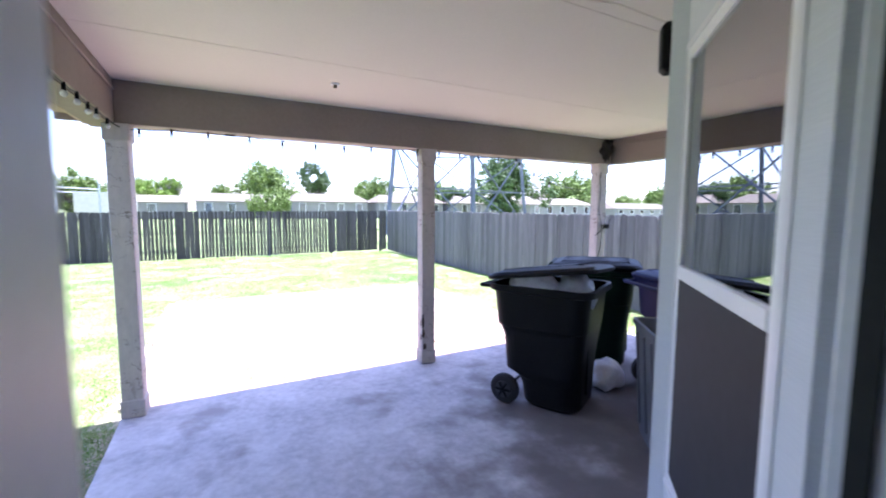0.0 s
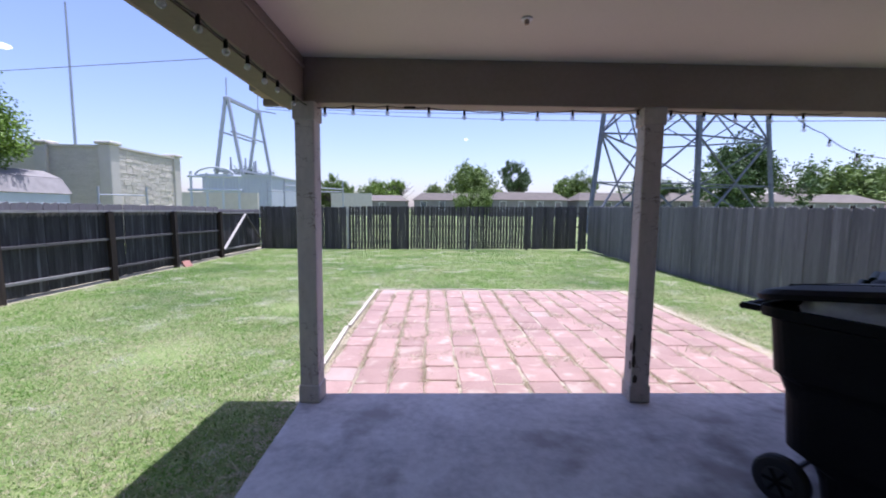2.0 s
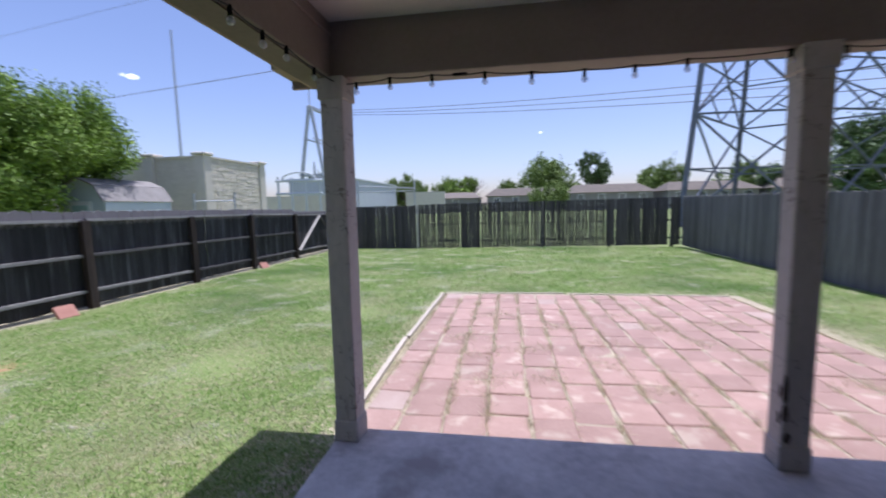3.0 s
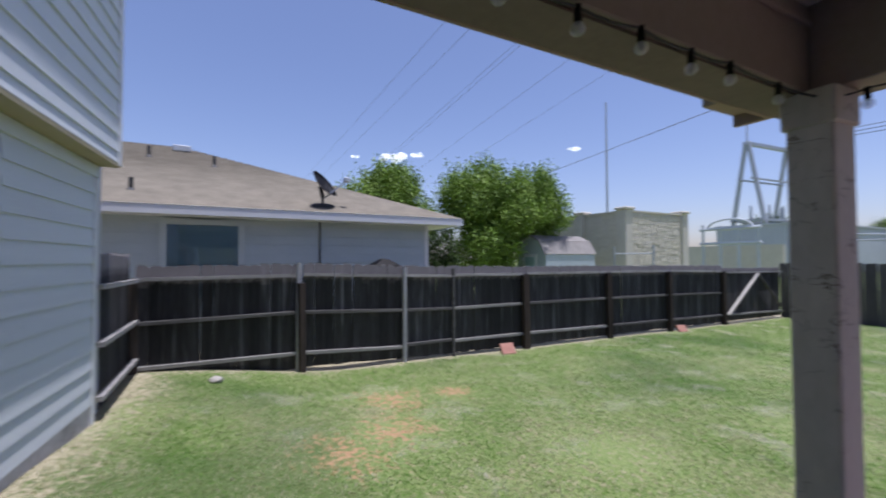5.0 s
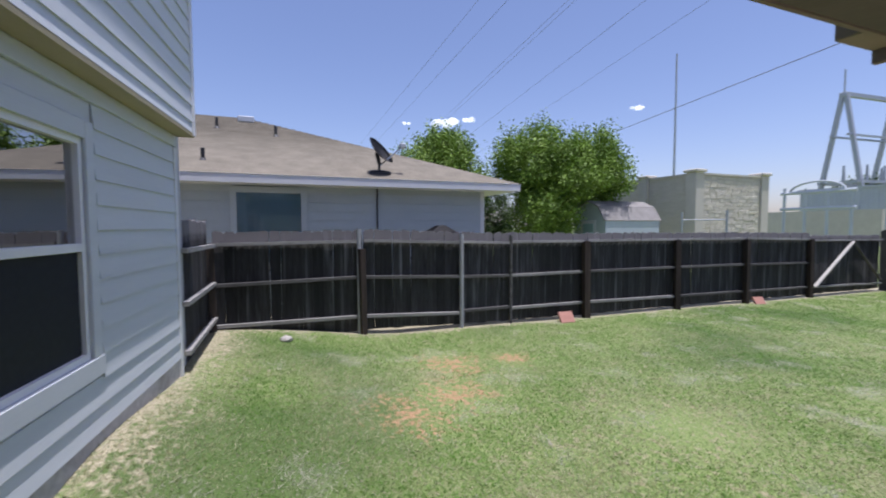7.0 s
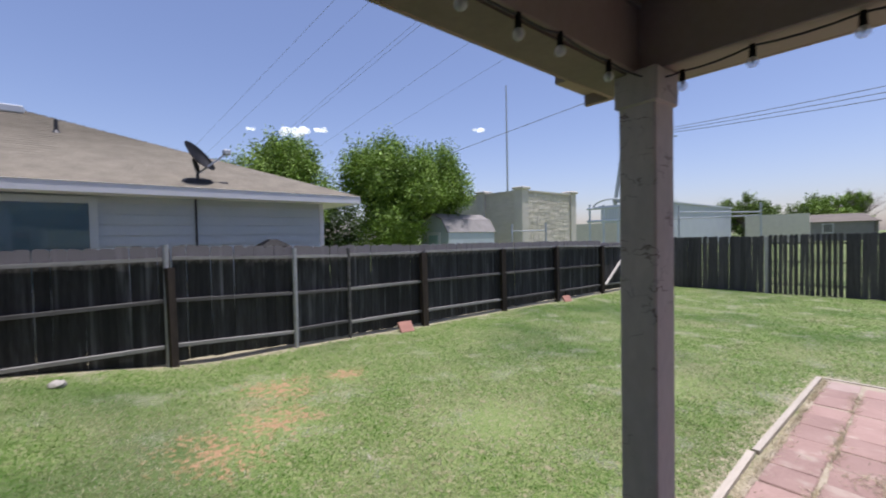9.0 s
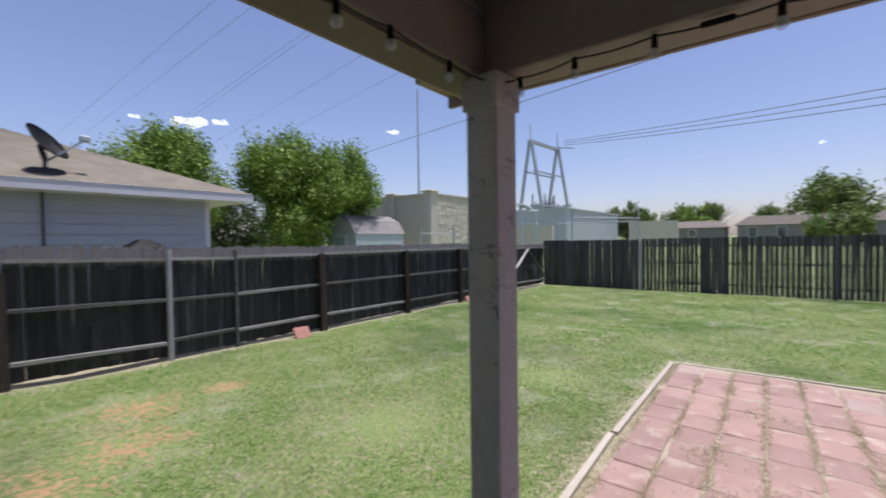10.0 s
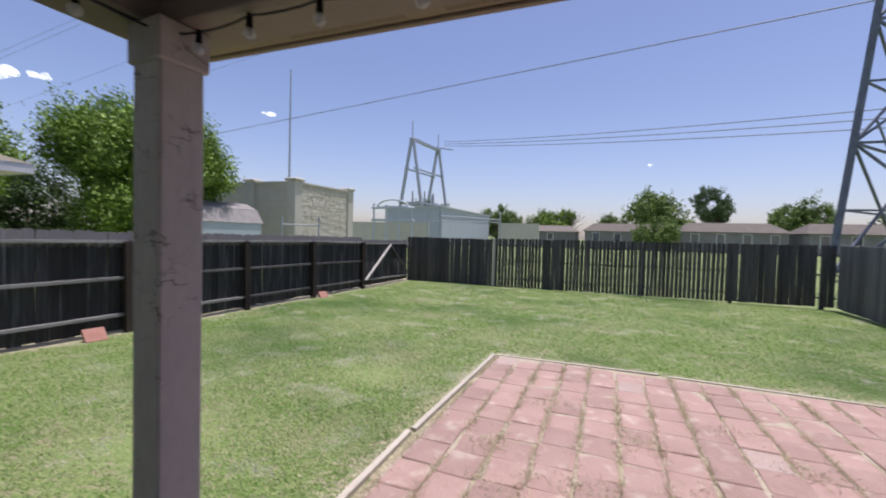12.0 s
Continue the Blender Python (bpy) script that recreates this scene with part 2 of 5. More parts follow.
M["clear_bag"] = material("cloudy_bag_film", (0.30, 0.31, 0.34), (0.42, 0.43, 0.46), 14.0, 0.3, 0.6, fine=40, vary=0, bump_d=0.02)
M["rubber"] = material("black_rubber", (0.010, 0.010, 0.011), (0.018, 0.018, 0.019), 8.0, 0.7, 0.2, fine=90, vary=0)
M["metal_grey"] = material("galvanised_steel", (0.36, 0.38, 0.42), (0.46, 0.48, 0.52), 4.0, 0.5, 0.1, fine=40, vary=0.06, metal=0.5)
M["pylon_steel"] = material("weathered_tower_steel", (0.06, 0.068, 0.09), (0.135, 0.15, 0.185), 2.0, 0.55, 0.1, fine=20, vary=0.35, metal=0.0)
M["shingle"] = material("brown_grey_shingle", (0.118, 0.104, 0.079), (0.215, 0.19, 0.145), 3.0, 0.95, 0.5, stretch=(1, 1, 1), fine=30, vary=0.1)
M["shingle_far"] = material("far_roof", (0.10, 0.088, 0.075), (0.16, 0.138, 0.115), 1.0, 0.95, 0.2, fine=8, vary=0.25)
M["shed_roof"] = material("shed_shingle", (0.20, 0.185, 0.175), (0.29, 0.275, 0.26), 4.0, 0.95, 0.5, fine=25, vary=0.06)
M["stone_panel"] = material("split_face_stone", (0.52, 0.475, 0.39), (0.64, 0.59, 0.50), 3.0, 0.95, 0.9, stretch=(1, 1, 2.2), fine=16, vary=0.1, bump_d=0.05)
M["stone_block"] = material("cast_stone", (0.53, 0.49, 0.42), (0.62, 0.58, 0.50), 2.0, 0.9, 0.4, fine=30, vary=0.05)
M["white_metal"] = material("white_sheet_metal", (0.44, 0.47, 0.52), (0.51, 0.54, 0.58), 0.6, 0.55, 0.05, fine=4, vary=0.04)
M["far_wall"] = material("far_house_wall", (0.23, 0.22, 0.22), (0.31, 0.30, 0.295), 0.8, 0.9, 0.1, fine=6, vary=0.2)
M["bark"] = material("bark", (0.09, 0.07, 0.055), (0.17, 0.14, 0.11), 6.0, 0.95, 0.8, stretch=(3, 3, 0.6), fine=30, vary=0.1, bump_d=0.02)
M["leaf_bright"] = material("bright_leaf", (0.075, 0.145, 0.013), (0.25, 0.37, 0.05), 1.2, 0.6, 0, fine=6, vary=0.35, island=True)
M["leaf_dark"] = material("dark_leaf", (0.05, 0.095, 0.025), (0.10, 0.16, 0.05), 0.6, 0.65, 0, fine=3, vary=0.35, island=True)
M["leaf_olive"] = material("olive_leaf", (0.10, 0.16, 0.035), (0.20, 0.27, 0.065), 0.6, 0.65, 0, fine=3, vary=0.3, island=True)
M["twig"] = material("bare_twig", (0.26, 0.22, 0.20), (0.36, 0.31, 0.29), 4.0, 0.9, 0, fine=20, vary=0.1)
# shade tone for the beam's underside, offsets light bounced off the lawn
M["underside_dark"] = material("darkened_underside", (0.145, 0.115, 0.094), (0.195, 0.157, 0.13), 3.0, 0.7, 0.2, fine=40, vary=0)
M["vent_mesh"] = material("perforated_soffit", (0.16, 0.13, 0.09), (0.27, 0.22, 0.16), 60.0, 0.8, 0.4, fine=140, vary=0)
M["bulb_glass"] = bulb_material()
M["pane"] = glass_material("window_pane", (0.34, 0.38, 0.38), 0.0, 0.5)
M["pane_far"] = glass_material("far_window_pane", (0.90, 0.94, 0.95), 0.03, 0.05)
M["screen"] = material("dark_solar_screen", (0.014, 0.016, 0.021), (0.023, 0.026, 0.033), 30.0, 0.6, 0.3, fine=400, vary=0, spec=0.25, bump_d=0.001)
M["blind"] = material("grey_green_blind", (0.32, 0.46, 0.48), (0.37, 0.51, 0.53), 4.0, 0.8, 0.1, fine=40, vary=0.03)
M["interior"] = material("interior_paint", (0.42, 0.42, 0.44), (0.48, 0.48, 0.5), 2.0, 0.8, 0.05, fine=40, vary=0)
M["curtain"] = material("dark_curtain", (0.03, 0.025, 0.03), (0.06, 0.05, 0.055), 6.0, 0.9, 0.2, fine=60, vary=0)
M["dark_metal"] = material("dark_metal", (0.02, 0.02, 0.022), (0.035, 0.035, 0.04), 6.0, 0.5, 0.1, fine=60, vary=0)
M["cable"] = material("cable_sheath", (0.03, 0.03, 0.034), (0.05, 0.05, 0.055), 5.0, 0.6, 0, fine=30, vary=0)
M["wire_far"] = material("overhead_wire", (0.12, 0.13, 0.16), (0.17, 0.18, 0.21), 0.3, 0.6, 0, fine=3, vary=0)
M["brick_red"] = material("red_brick", (0.33, 0.155, 0.12), (0.42, 0.22, 0.17), 12.0, 0.9, 0.4, fine=70, vary=0.1)
M["rock"] = material("pale_rock", (0.33, 0.305, 0.265), (0.45, 0.42, 0.38), 10.0, 0.95, 0.6, fine=60, vary=0.1)
M["soot"] = material("black_soot_nest", (0.012, 0.010, 0.009), (0.035, 0.028, 0.024), 20.0, 0.95, 0.8, fine=90, vary=0.2)
M["knot"] = material("rotten_knot", (0.03, 0.022, 0.018), (0.08, 0.06, 0.045), 30.0, 0.95, 0.6, fine=90, vary=0.2)
M["straw"] = material("dry_straw", (0.42, 0.36, 0.24), (0.60, 0.53, 0.38), 3.0, 0.9, 0, fine=30, vary=0.3, island=True)
M["cloud"] = material("cloud_white", (0.86, 0.87, 0.89), (0.92, 0.92, 0.93), 0.05, 1.0, 0, fine=0.3, vary=0)
# glow added to the clouds so that their shaded sides stay white
M["cloud"].node_tree.nodes["Principled BSDF"].inputs["Emission Color"].default_value = (0.85, 0.9, 1.0, 1)
M["cloud"].node_tree.nodes["Principled BSDF"].inputs["Emission Strength"].default_value = 0.45

cn, cl_ = M["cloud"].node_tree.nodes, M["cloud"].node_tree.links
c_co, c_nz, c_mr = cn.new("ShaderNodeTexCoord"), cn.new("ShaderNodeTexNoise"), cn.new("ShaderNodeMapRange")
c_nz.inputs["Scale"].default_value, c_nz.inputs["Detail"].default_value = 0.35, 6.0
c_mr.inputs[1].default_value, c_mr.inputs[2].default_value, c_mr.inputs[3].default_value, c_mr.inputs[4].default_value = 0.36, 0.62, 0.08, 0.8
cl_.new(c_co.outputs["Object"], c_nz.inputs["Vector"])
cl_.new(c_nz.outputs[0], c_mr.inputs[0])
cl_.new(c_mr.outputs[0], cn["Principled BSDF"].inputs["Alpha"])


def ground_material():
    m = bpy.data.materials.new("lawn_soil")
    m.use_nodes = True
    n, l = m.node_tree.nodes, m.node_tree.links
    co = n.new("ShaderNodeTexCoord")

    def noise_node(scale, detail=5.0):
        k = n.new("ShaderNodeTexNoise")
        k.inputs["Scale"].default_value, k.inputs["Detail"].default_value = scale, detail
        l.new(co.outputs["Object"], k.inputs["Vector"])
        return k

    def mixed(fac, a, b, lo, hi):
        r, x = n.new("ShaderNodeMapRange"), n.new("ShaderNodeMix")
        r.inputs[1].default_value, r.inputs[2].default_value = lo, hi
        x.data_type = "RGBA"
        l.new(fac, r.inputs[0])
        l.new(r.outputs[0], x.inputs["Factor"])
        for k, v in (("A", a), ("B", b)):
            if isinstance(v, tuple):
                x.inputs[k].default_value = (*v, 1)
            else:
                l.new(v, x.inputs[k])
        return x.outputs["Result"]

    fine = noise_node(55, 3)
    mid = noise_node(1.1)
    big = noise_node(0.35)
    grit = noise_node(19, 4)
    c = mixed(fine.outputs[0], (0.115, 0.18, 0.044), (0.24, 0.285, 0.10), 0.35, 0.65)
    c = mixed(grit.outputs[0], c, (0.30, 0.265, 0.16), 0.52, 0.70)
    c = mixed(mid.outputs[0], c, (0.28, 0.255, 0.15), 0.57, 0.77)
    c = mixed(big.outputs[0], c, (0.085, 0.13, 0.035), 0.5, 0.62)
    # worn soil: orange patches in the grass, straw along the fence foot, the wall and the paving
    sep = n.new("ShaderNodeSeparateXYZ")
    l.new(co.outputs["Object"], sep.inputs[0])

    def math_node(op, a, b=None):
        k = n.new("ShaderNodeMath")
        k.operation = op
        for i, v in enumerate((a, b)):
            if isinstance(v, (int, float)):
                k.inputs[i].default_value = v
            elif v is not None:
                l.new(v, k.inputs[i])
        return k.outputs[0]

    rough_edge = math_node("MULTIPLY", math_node("SUBTRACT", noise_node(2.6).outputs[0], 0.5), 1.6)
    worn = None
    for px, py, pr in ((-4.1, 3.45, 0.5), (-2.95, 2.6, 0.45), (-3.3, 3.15, 0.5), (-4.05, 4.2, 0.35)):
        d = n.new("ShaderNodeVectorMath")
        d.operation = "DISTANCE"
        d.inputs[1].default_value = (px, py, -0.05)
        l.new(co.outputs["Object"], d.inputs[0])
        v = math_node("ADD", math_node("SUBTRACT", 1.0, math_node("DIVIDE", d.outputs["Value"], pr)), rough_edge)
        worn = v if worn is None else math_node("MAXIMUM", worn, v)
    c = mixed(math_node("ADD", worn, math_node("MULTIPLY", math_node("SUBTRACT", grit.outputs[0], 0.5), 4.0)), c, mixed(fine.outputs[0], (0.30, 0.175, 0.09), (0.43, 0.265, 0.145), 0.35, 0.65), 0.35, 1.10)
    x, y = sep.outputs[0], sep.outputs[1]
    inside = math_node("MULTIPLY", math_node("GREATER_THAN", x, -7.0), math_node("LESS_THAN", y, 17.0))
    by_fence = math_node("SUBTRACT", 1.0, math_node("DIVIDE", math_node("ADD", x, 5.7), 0.28))
    by_wall = math_node("SUBTRACT", 1.0, math_node("DIVIDE", math_node("SUBTRACT", math_node("ADD", y, math_node("MULTIPLY", x, 0.09)), 0.42), 0.5))
    by_wall = math_node("MULTIPLY", by_wall, math_node("LESS_THAN", x, -0.3))
    dx = math_node("MAXIMUM", math_node("SUBTRACT", -0.35, x), math_node("SUBTRACT", x, 4.15))
    dy = math_node("SUBTRACT", y, 8.05)
    by_paving = math_node("SUBTRACT", 1.0, math_node("DIVIDE", math_node("MAXIMUM", dx, dy), 0.35))
    strip = math_node("MULTIPLY", math_node("ADD", math_node("MAXIMUM", math_node("MAXIMUM", by_fence, by_wall), by_paving), rough_edge), inside)
    c = mixed(math_node("ADD", strip, math_node("MULTIPLY", math_node("SUBTRACT", grit.outputs[0], 0.5), 3.0)), c, mixed(fine.outputs[0], (0.27, 0.235, 0.15), (0.45, 0.40, 0.275), 0.35, 0.65), 0.35, 0.95)
    b = n.new("ShaderNodeBump")
    b.inputs["Strength"].default_value, b.inputs["Distance"].default_value = 0.6, 0.03
    l.new(fine.outputs[0], b.inputs["Height"])
    p = n["Principled BSDF"]
    p.inputs["Roughness"].default_value = 0.95
    l.new(c, p.inputs["Base Color"])
    l.new(b.outputs[0], p.inputs["Normal"])
    return m


M["ground"] = ground_material()


# ---- building blocks ----
def part(name, bm, mat, parent=None, label="", smooth=False):
    me = bpy.data.meshes.new(name)
    bm.to_mesh(me)
    bm.free()
    if smooth:
        me.polygons.foreach_set("use_smooth", [True] * len(me.polygons))
    me.materials.append(M[mat] if isinstance(mat, str) else mat)
    ob = new(name, me)
    ob.parent = parent
    if label:
        ob["label"] = label
    return ob


def thing(name, label, category, at=None, group="", kind=""):
    ob = new(name)
    ob.empty_display_size = 0.1
    if at is not None:
        ob.matrix_basis = at
    return tagged(ob, label, category, group, kind)


def boxes(*dims, bevel=0.0, m=None):
    """One bmesh of boxes given as (x0, y0, z0, x1, y1, z1)."""
    bm = bmesh.new()
    for x0, y0, z0, x1, y1, z1 in dims:
        mm = Matrix.LocRotScale(((x0 + x1) / 2, (y0 + y1) / 2, (z0 + z1) / 2), None, (abs(x1 - x0), abs(y1 - y0), abs(z1 - z0)))
        bmesh.ops.create_cube(bm, size=1, matrix=mm)
    if bevel:
        bmesh.ops.bevel(bm, geom=bm.edges[:], offset=bevel, segments=1, affect="EDGES")
    if m is not None:
        bm.transform(m)
    return bm


def prism(bm, ring, z0, z1):
    """An upright prism over a ring of (x, y)."""
    lo = [bm.verts.new((x, y, z0)) for x, y in ring]
    hi = [bm.verts.new((x, y, z1)) for x, y in ring]
    k = len(ring)
    bm.faces.new(lo[::-1])
    bm.faces.new(hi)
    for i in range(k):
        bm.faces.new((lo[i], lo[(i + 1) % k], hi[(i + 1) % k], hi[i]))
    return bm


def ring_frame(x0, x1, z0, z1, f, y0, y1):
    """A rectangular frame in one piece, f wide, round an opening in the x-z plane."""
    bm = bmesh.new()
    loops = []
    for y in (y0, y1):
        loops.append([bm.verts.new((x, y, z)) for x, z in ((x0, z0), (x1, z0), (x1, z1), (x0, z1))])
        loops.append([bm.verts.new((x, y, z)) for x, z in ((x0 + f, z0 + f), (x1 - f, z0 + f), (x1 - f, z1 - f), (x0 + f, z1 - f))])
    o0, i0, o1, i1 = loops
    for k in range(4):
        j = (k + 1) % 4
        bm.faces.new((o0[k], o0[j], i0[j], i0[k]))
        bm.faces.new((o1[k], i1[k], i1[j], o1[j]))
        bm.faces.new((o0[k], o1[k], o1[j], o0[j]))
        bm.faces.new((i0[k], i0[j], i1[j], i1[k]))
    bmesh.ops.recalc_face_normals(bm, faces=bm.faces[:])
    return bm


def strut(bm, p, q, w, d=None):
    """A square bar from p to q."""
    p, q = Vector(p), Vector(q)
    v = q - p
    rot = v.to_track_quat("Z", "Y").to_matrix().to_4x4()
    bmesh.ops.create_cube(bm, size=1, matrix=Matrix.Translation((p + q) / 2) @ rot @ Matrix.Diagonal((w, d or w, v.length, 1)))
    return bm


def rod(bm, p, q, r, r2=None, seg=10):
    p, q = Vector(p), Vector(q)
    v = q - p
    rot = v.to_track_quat("Z", "Y").to_matrix().to_4x4()
    bmesh.ops.create_cone(bm, cap_ends=True, segments=seg, radius1=r, radius2=r if r2 is None else r2, depth=v.length, matrix=Matrix.Translation((p + q) / 2) @ rot)
    return bm


def tube(name, pts, r, mat, parent=None, label="", seg=6):
    """A bent round cable through the points, as a mesh."""
    bm = bmesh.new()
    pts = [Vector(p) for p in pts]
    rings = []
    for i, p in enumerate(pts):
        d = (pts[min(i + 1, len(pts) - 1)] - pts[max(i - 1, 0)]).normalized()
        a = d.orthogonal().normalized() if abs(d.z) > 0.95 else d.cross(Vector((0, 0, 1))).normalized()
        b = d.cross(a)
        rings.append([bm.verts.new(p + r * (math.cos(k * math.tau / seg) * a + math.sin(k * math.tau / seg) * b)) for k in range(seg)])
    for u, v in zip(rings, rings[1:]):
        for k in range(seg):
            bm.faces.new((u[k], u[(k + 1) % seg], v[(k + 1) % seg], v[k]))
    return part(name, bm, mat, parent, label, smooth=True)


def smoothstep(a, b, v):
    t = min(1.0, max(0.0, (v - a) / (b - a)))
    return t * t * (3 - 2 * t)


def gz(x, y):
    """Height of the lawn."""
    z = -0.05 - 0.008 * min(max(y, 0.0), 16.5)
    z += 0.24 * smoothstep(0.9, 3.8, -x) * smoothstep(-3.4, -0.7, -y)
    # the bed under the paving lies lower
    if -0.22 < x < 3.98 and 3.6 < y < 7.9:
        z -= 0.06
    # the soil is banked up along the house wall
    bank = 1 - smoothstep(0.05, 0.85, y - (0.62 + 0.09 * (-2.2 - x)))
    z += 0.19 * bank * smoothstep(0.6, 2.0, -x) * (1 - smoothstep(2.3, 3.9, -x))
    return z + 0.02 * noise.noise(Vector((x * 0.5, y * 0.5, 0.3))) * smoothstep(0.5, 2.0, abs(x) + abs(y - 3))


def meshed(name, verts, faces, mat):
    me = bpy.data.meshes.new(name)
    me.from_pydata(verts, [], faces)
    me.materials.append(M[mat] if isinstance(mat, str) else mat)
    return new(name, me)

# ---- ground ----
def axis(lo, hi, step, far):
    inner = list(np.arange(lo, hi + step / 2, step))
    outer = [hi + far * (k / 8) ** 3 for k in range(1, 9)]
    return [lo - (v - hi) for v in reversed(outer)] + inner + outer


gx, gy = axis(-7.0, 8.0, 0.125, 2500.0), axis(0.0, 17.5, 0.125, 2500.0)
verts = [(x, y, gz(x, y) if -7 < x < 8 and 0 < y < 17.5 else -0.19 if y > 0 else -0.12) for y in gy for x in gx]
nx = len(gx)
faces = [(j * nx + i, j * nx + i + 1, (j + 1) * nx + i + 1, (j + 1) * nx + i) for j in range(len(gy) - 1) for i in range(nx - 1)]
ground = meshed("ground", verts, faces, "ground")
tagged(ground, "mown lawn ground with dry and green patches", "ground", kind="structure")

SLAB_X, SLAB_Y = -0.31, 3.54
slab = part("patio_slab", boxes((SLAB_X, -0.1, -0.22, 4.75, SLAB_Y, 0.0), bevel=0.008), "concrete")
tagged(slab, "grey trowelled concrete patio slab with faint stains", "patio slab", kind="structure")

# ---- house ----
TURN_W = math.atan(0.09)


def wy(x, out=0.0):
    """The turned garden wall's face at x."""
    return 0.62 + 0.09 * (-2.2 - x) + out


HOUSE = Matrix.Translation((-2.2, 0.62, 0)) @ Matrix.Rotation(math.pi - TURN_W, 4, "Z")
# in this frame u runs along the wall away from the door, y = 0 is its face, y < 0 outside
U0, U1 = -2.02, 1.79
W1 = (-0.437, 0.345)
W2 = (-1.38, -0.55)
WZ = (0.78, 1.99)
wall = thing("wall_garden", "pale grey lap-sided house wall", "wall", at=HOUSE, kind="structure")
segs = [(U0, W2[0]), (W2[1], W1[0]), (W1[1], U1)]
core = [(a, 0.0, -0.15, b, 0.12, 2.62) for a, b in segs] + [(a, 0.0, -0.15, b, 0.12, WZ[0]) for a, b in (W1, W2)] + [(a, 0.0, WZ[1], b, 0.12, 2.62) for a, b in (W1, W2)]
part("wall_core", boxes(*core), "siding", wall)


def lap_board(u0, u1, z, h, y=0.0, lip=0.016):
    bm = bmesh.new()
    ring = [(y - 0.004, z), (y - lip - 0.004, z), (y - 0.004 - 0.003, z + h + 0.01), (y - 0.001, z + h + 0.01)]
    a = [bm.verts.new((u0, p, q)) for p, q in ring]
    b = [bm.verts.new((u1, p, q)) for p, q in ring]
    bm.faces.new(a)
    bm.faces.new(b[::-1])
    for i in range(4):
        bm.faces.new((a[i], b[i], b[(i + 1) % 4], a[(i + 1) % 4]))
    bmesh.ops.recalc_face_normals(bm, faces=bm.faces[:])
    return bm


LAP = 0.1425
for k in range(17):
    z = 0.355 + k * LAP
    if z + LAP > 2.24:
        break
    if z + LAP > WZ[0] - 0.09 and z < WZ[1] + 0.09:
        part("siding_board", lap_board(W1[1] + 0.10, U1 - 0.05, z, LAP), "siding", wall)
        continue
    part("siding_board", lap_board(U0, U1 - 0.05, z, LAP), "siding", wall)
part("corner_board", boxes((U1 - 0.05, -0.024, -0.1, U1 + 0.012, 0.12, 2.20), bevel=0.003), "trim", wall)
part("foundation", boxes((U0, -0.006, -0.3, U1, 0.1, 0.352)), "concrete", wall)
# flat trim round the window pair
for a, b, c, d in ((W2[0] - 0.10, W2[0], WZ[0] - 0.09, WZ[1] + 0.10), (W2[1], W1[0], WZ[0] - 0.0, WZ[1]), (W1[1], W1[1] + 0.085, WZ[0] - 0.0, WZ[1] + 0.10), (W2[0], W1[1], WZ[1], WZ[1] + 0.10)):
    part("window_trim", boxes((a, -0.022, c, b, -0.001, d), bevel=0.003), "siding", wall)
part("window_sill", boxes((W2[0] - 0.1, -0.026, WZ[0] - 0.11, W1[1] + 0.10, -0.001, WZ[0] - 0.002), bevel=0.003), "siding", wall)


def sash_window(name, at, width, z0, z1, meet, label, deep=0.030):
    """A vinyl single-hung window: frame, two sashes, glass, and a dark screen over the lower half. x across, y = 0 the wall's face, outside is -y."""
    w = thing(name, label, "window", at=at, kind="structure")
    f = 0.035
    part("window_frame", ring_frame(0, width, z0, z1, f, 0.0, 0.09), "vinyl", w)
    part("meeting_rail", boxes((f, -0.004, meet - 0.022, width - f, 0.06, meet + 0.022), bevel=0.003), "vinyl", w)
    part("upper_pane", boxes((f, deep, meet + 0.022, width - f, deep + 0.004, z1 - f)), "pane", w).visible_shadow = False
    part("lower_pane", boxes((f, 0.060, z0 + f, width - f, 0.064, meet - 0.022)), "pane", w).visible_shadow = False
    part("screen", boxes((f, deep - 0.006, z0 + f, width - f, deep - 0.003, meet - 0.022)), "screen", w)
    return w


for i, (a, b) in enumerate((W1, W2)):
    sash_window("window_%d" % (i + 1), HOUSE @ pose(a, 0, 0), b - a, WZ[0], WZ[1], 1.40, "white vinyl single-hung window with dark screened lower sash")
part("curtain", boxes((W2[0] + 0.12, 0.2, 0.6, W2[1] - 0.05, 0.23, 2.1), m=HOUSE), "curtain")
tagged(bpy.data.objects["curtain"], "dark curtain hanging behind the window glass", "curtain")

# upper storey, standing out over the wall below
storey = thing("upper_storey", "pale grey lap-sided overhanging upper storey", "wall", at=HOUSE, kind="structure")
OUT, OZ = 0.158, 2.315
part("storey_core", boxes((-9.0, -OUT + 0.012, OZ + 0.03, U1 + 0.03, 6.5, 5.6)), "siding", storey)
part("siding_board", lap_board(-9.0, U1 - 0.02, OZ + 0.02, 0.09, y=-OUT + 0.014), "siding", storey)
for k in range(22):
    part("siding_board", lap_board(-9.0, U1 - 0.02, 2.425 + k * 0.1445, 0.1445, y=-OUT + 0.014), "siding", storey)
part("corner_board", boxes((U1 - 0.02, -OUT - 0.012, OZ, U1 + 0.045, 0.1 - OUT, 5.6), bevel=0.003), "trim", storey)
# unseen roof closes the house, overhang sized to shade the upper storey
part("main_roof", boxes((-9.2, -OUT - 0.28, 5.6, U1 + 0.25, 6.7, 5.72), bevel=0.004), "shingle", storey)
part("storey_soffit", boxes((-9.0, -OUT - 0.005, OZ - 0.012, U1 + 0.03, 0.0, OZ + 0.018)), "soffit_tan", storey)
part("frieze_board", boxes((U0, -0.026, 2.206, U1, -0.002, OZ - 0.014), bevel=0.003), "siding", storey)
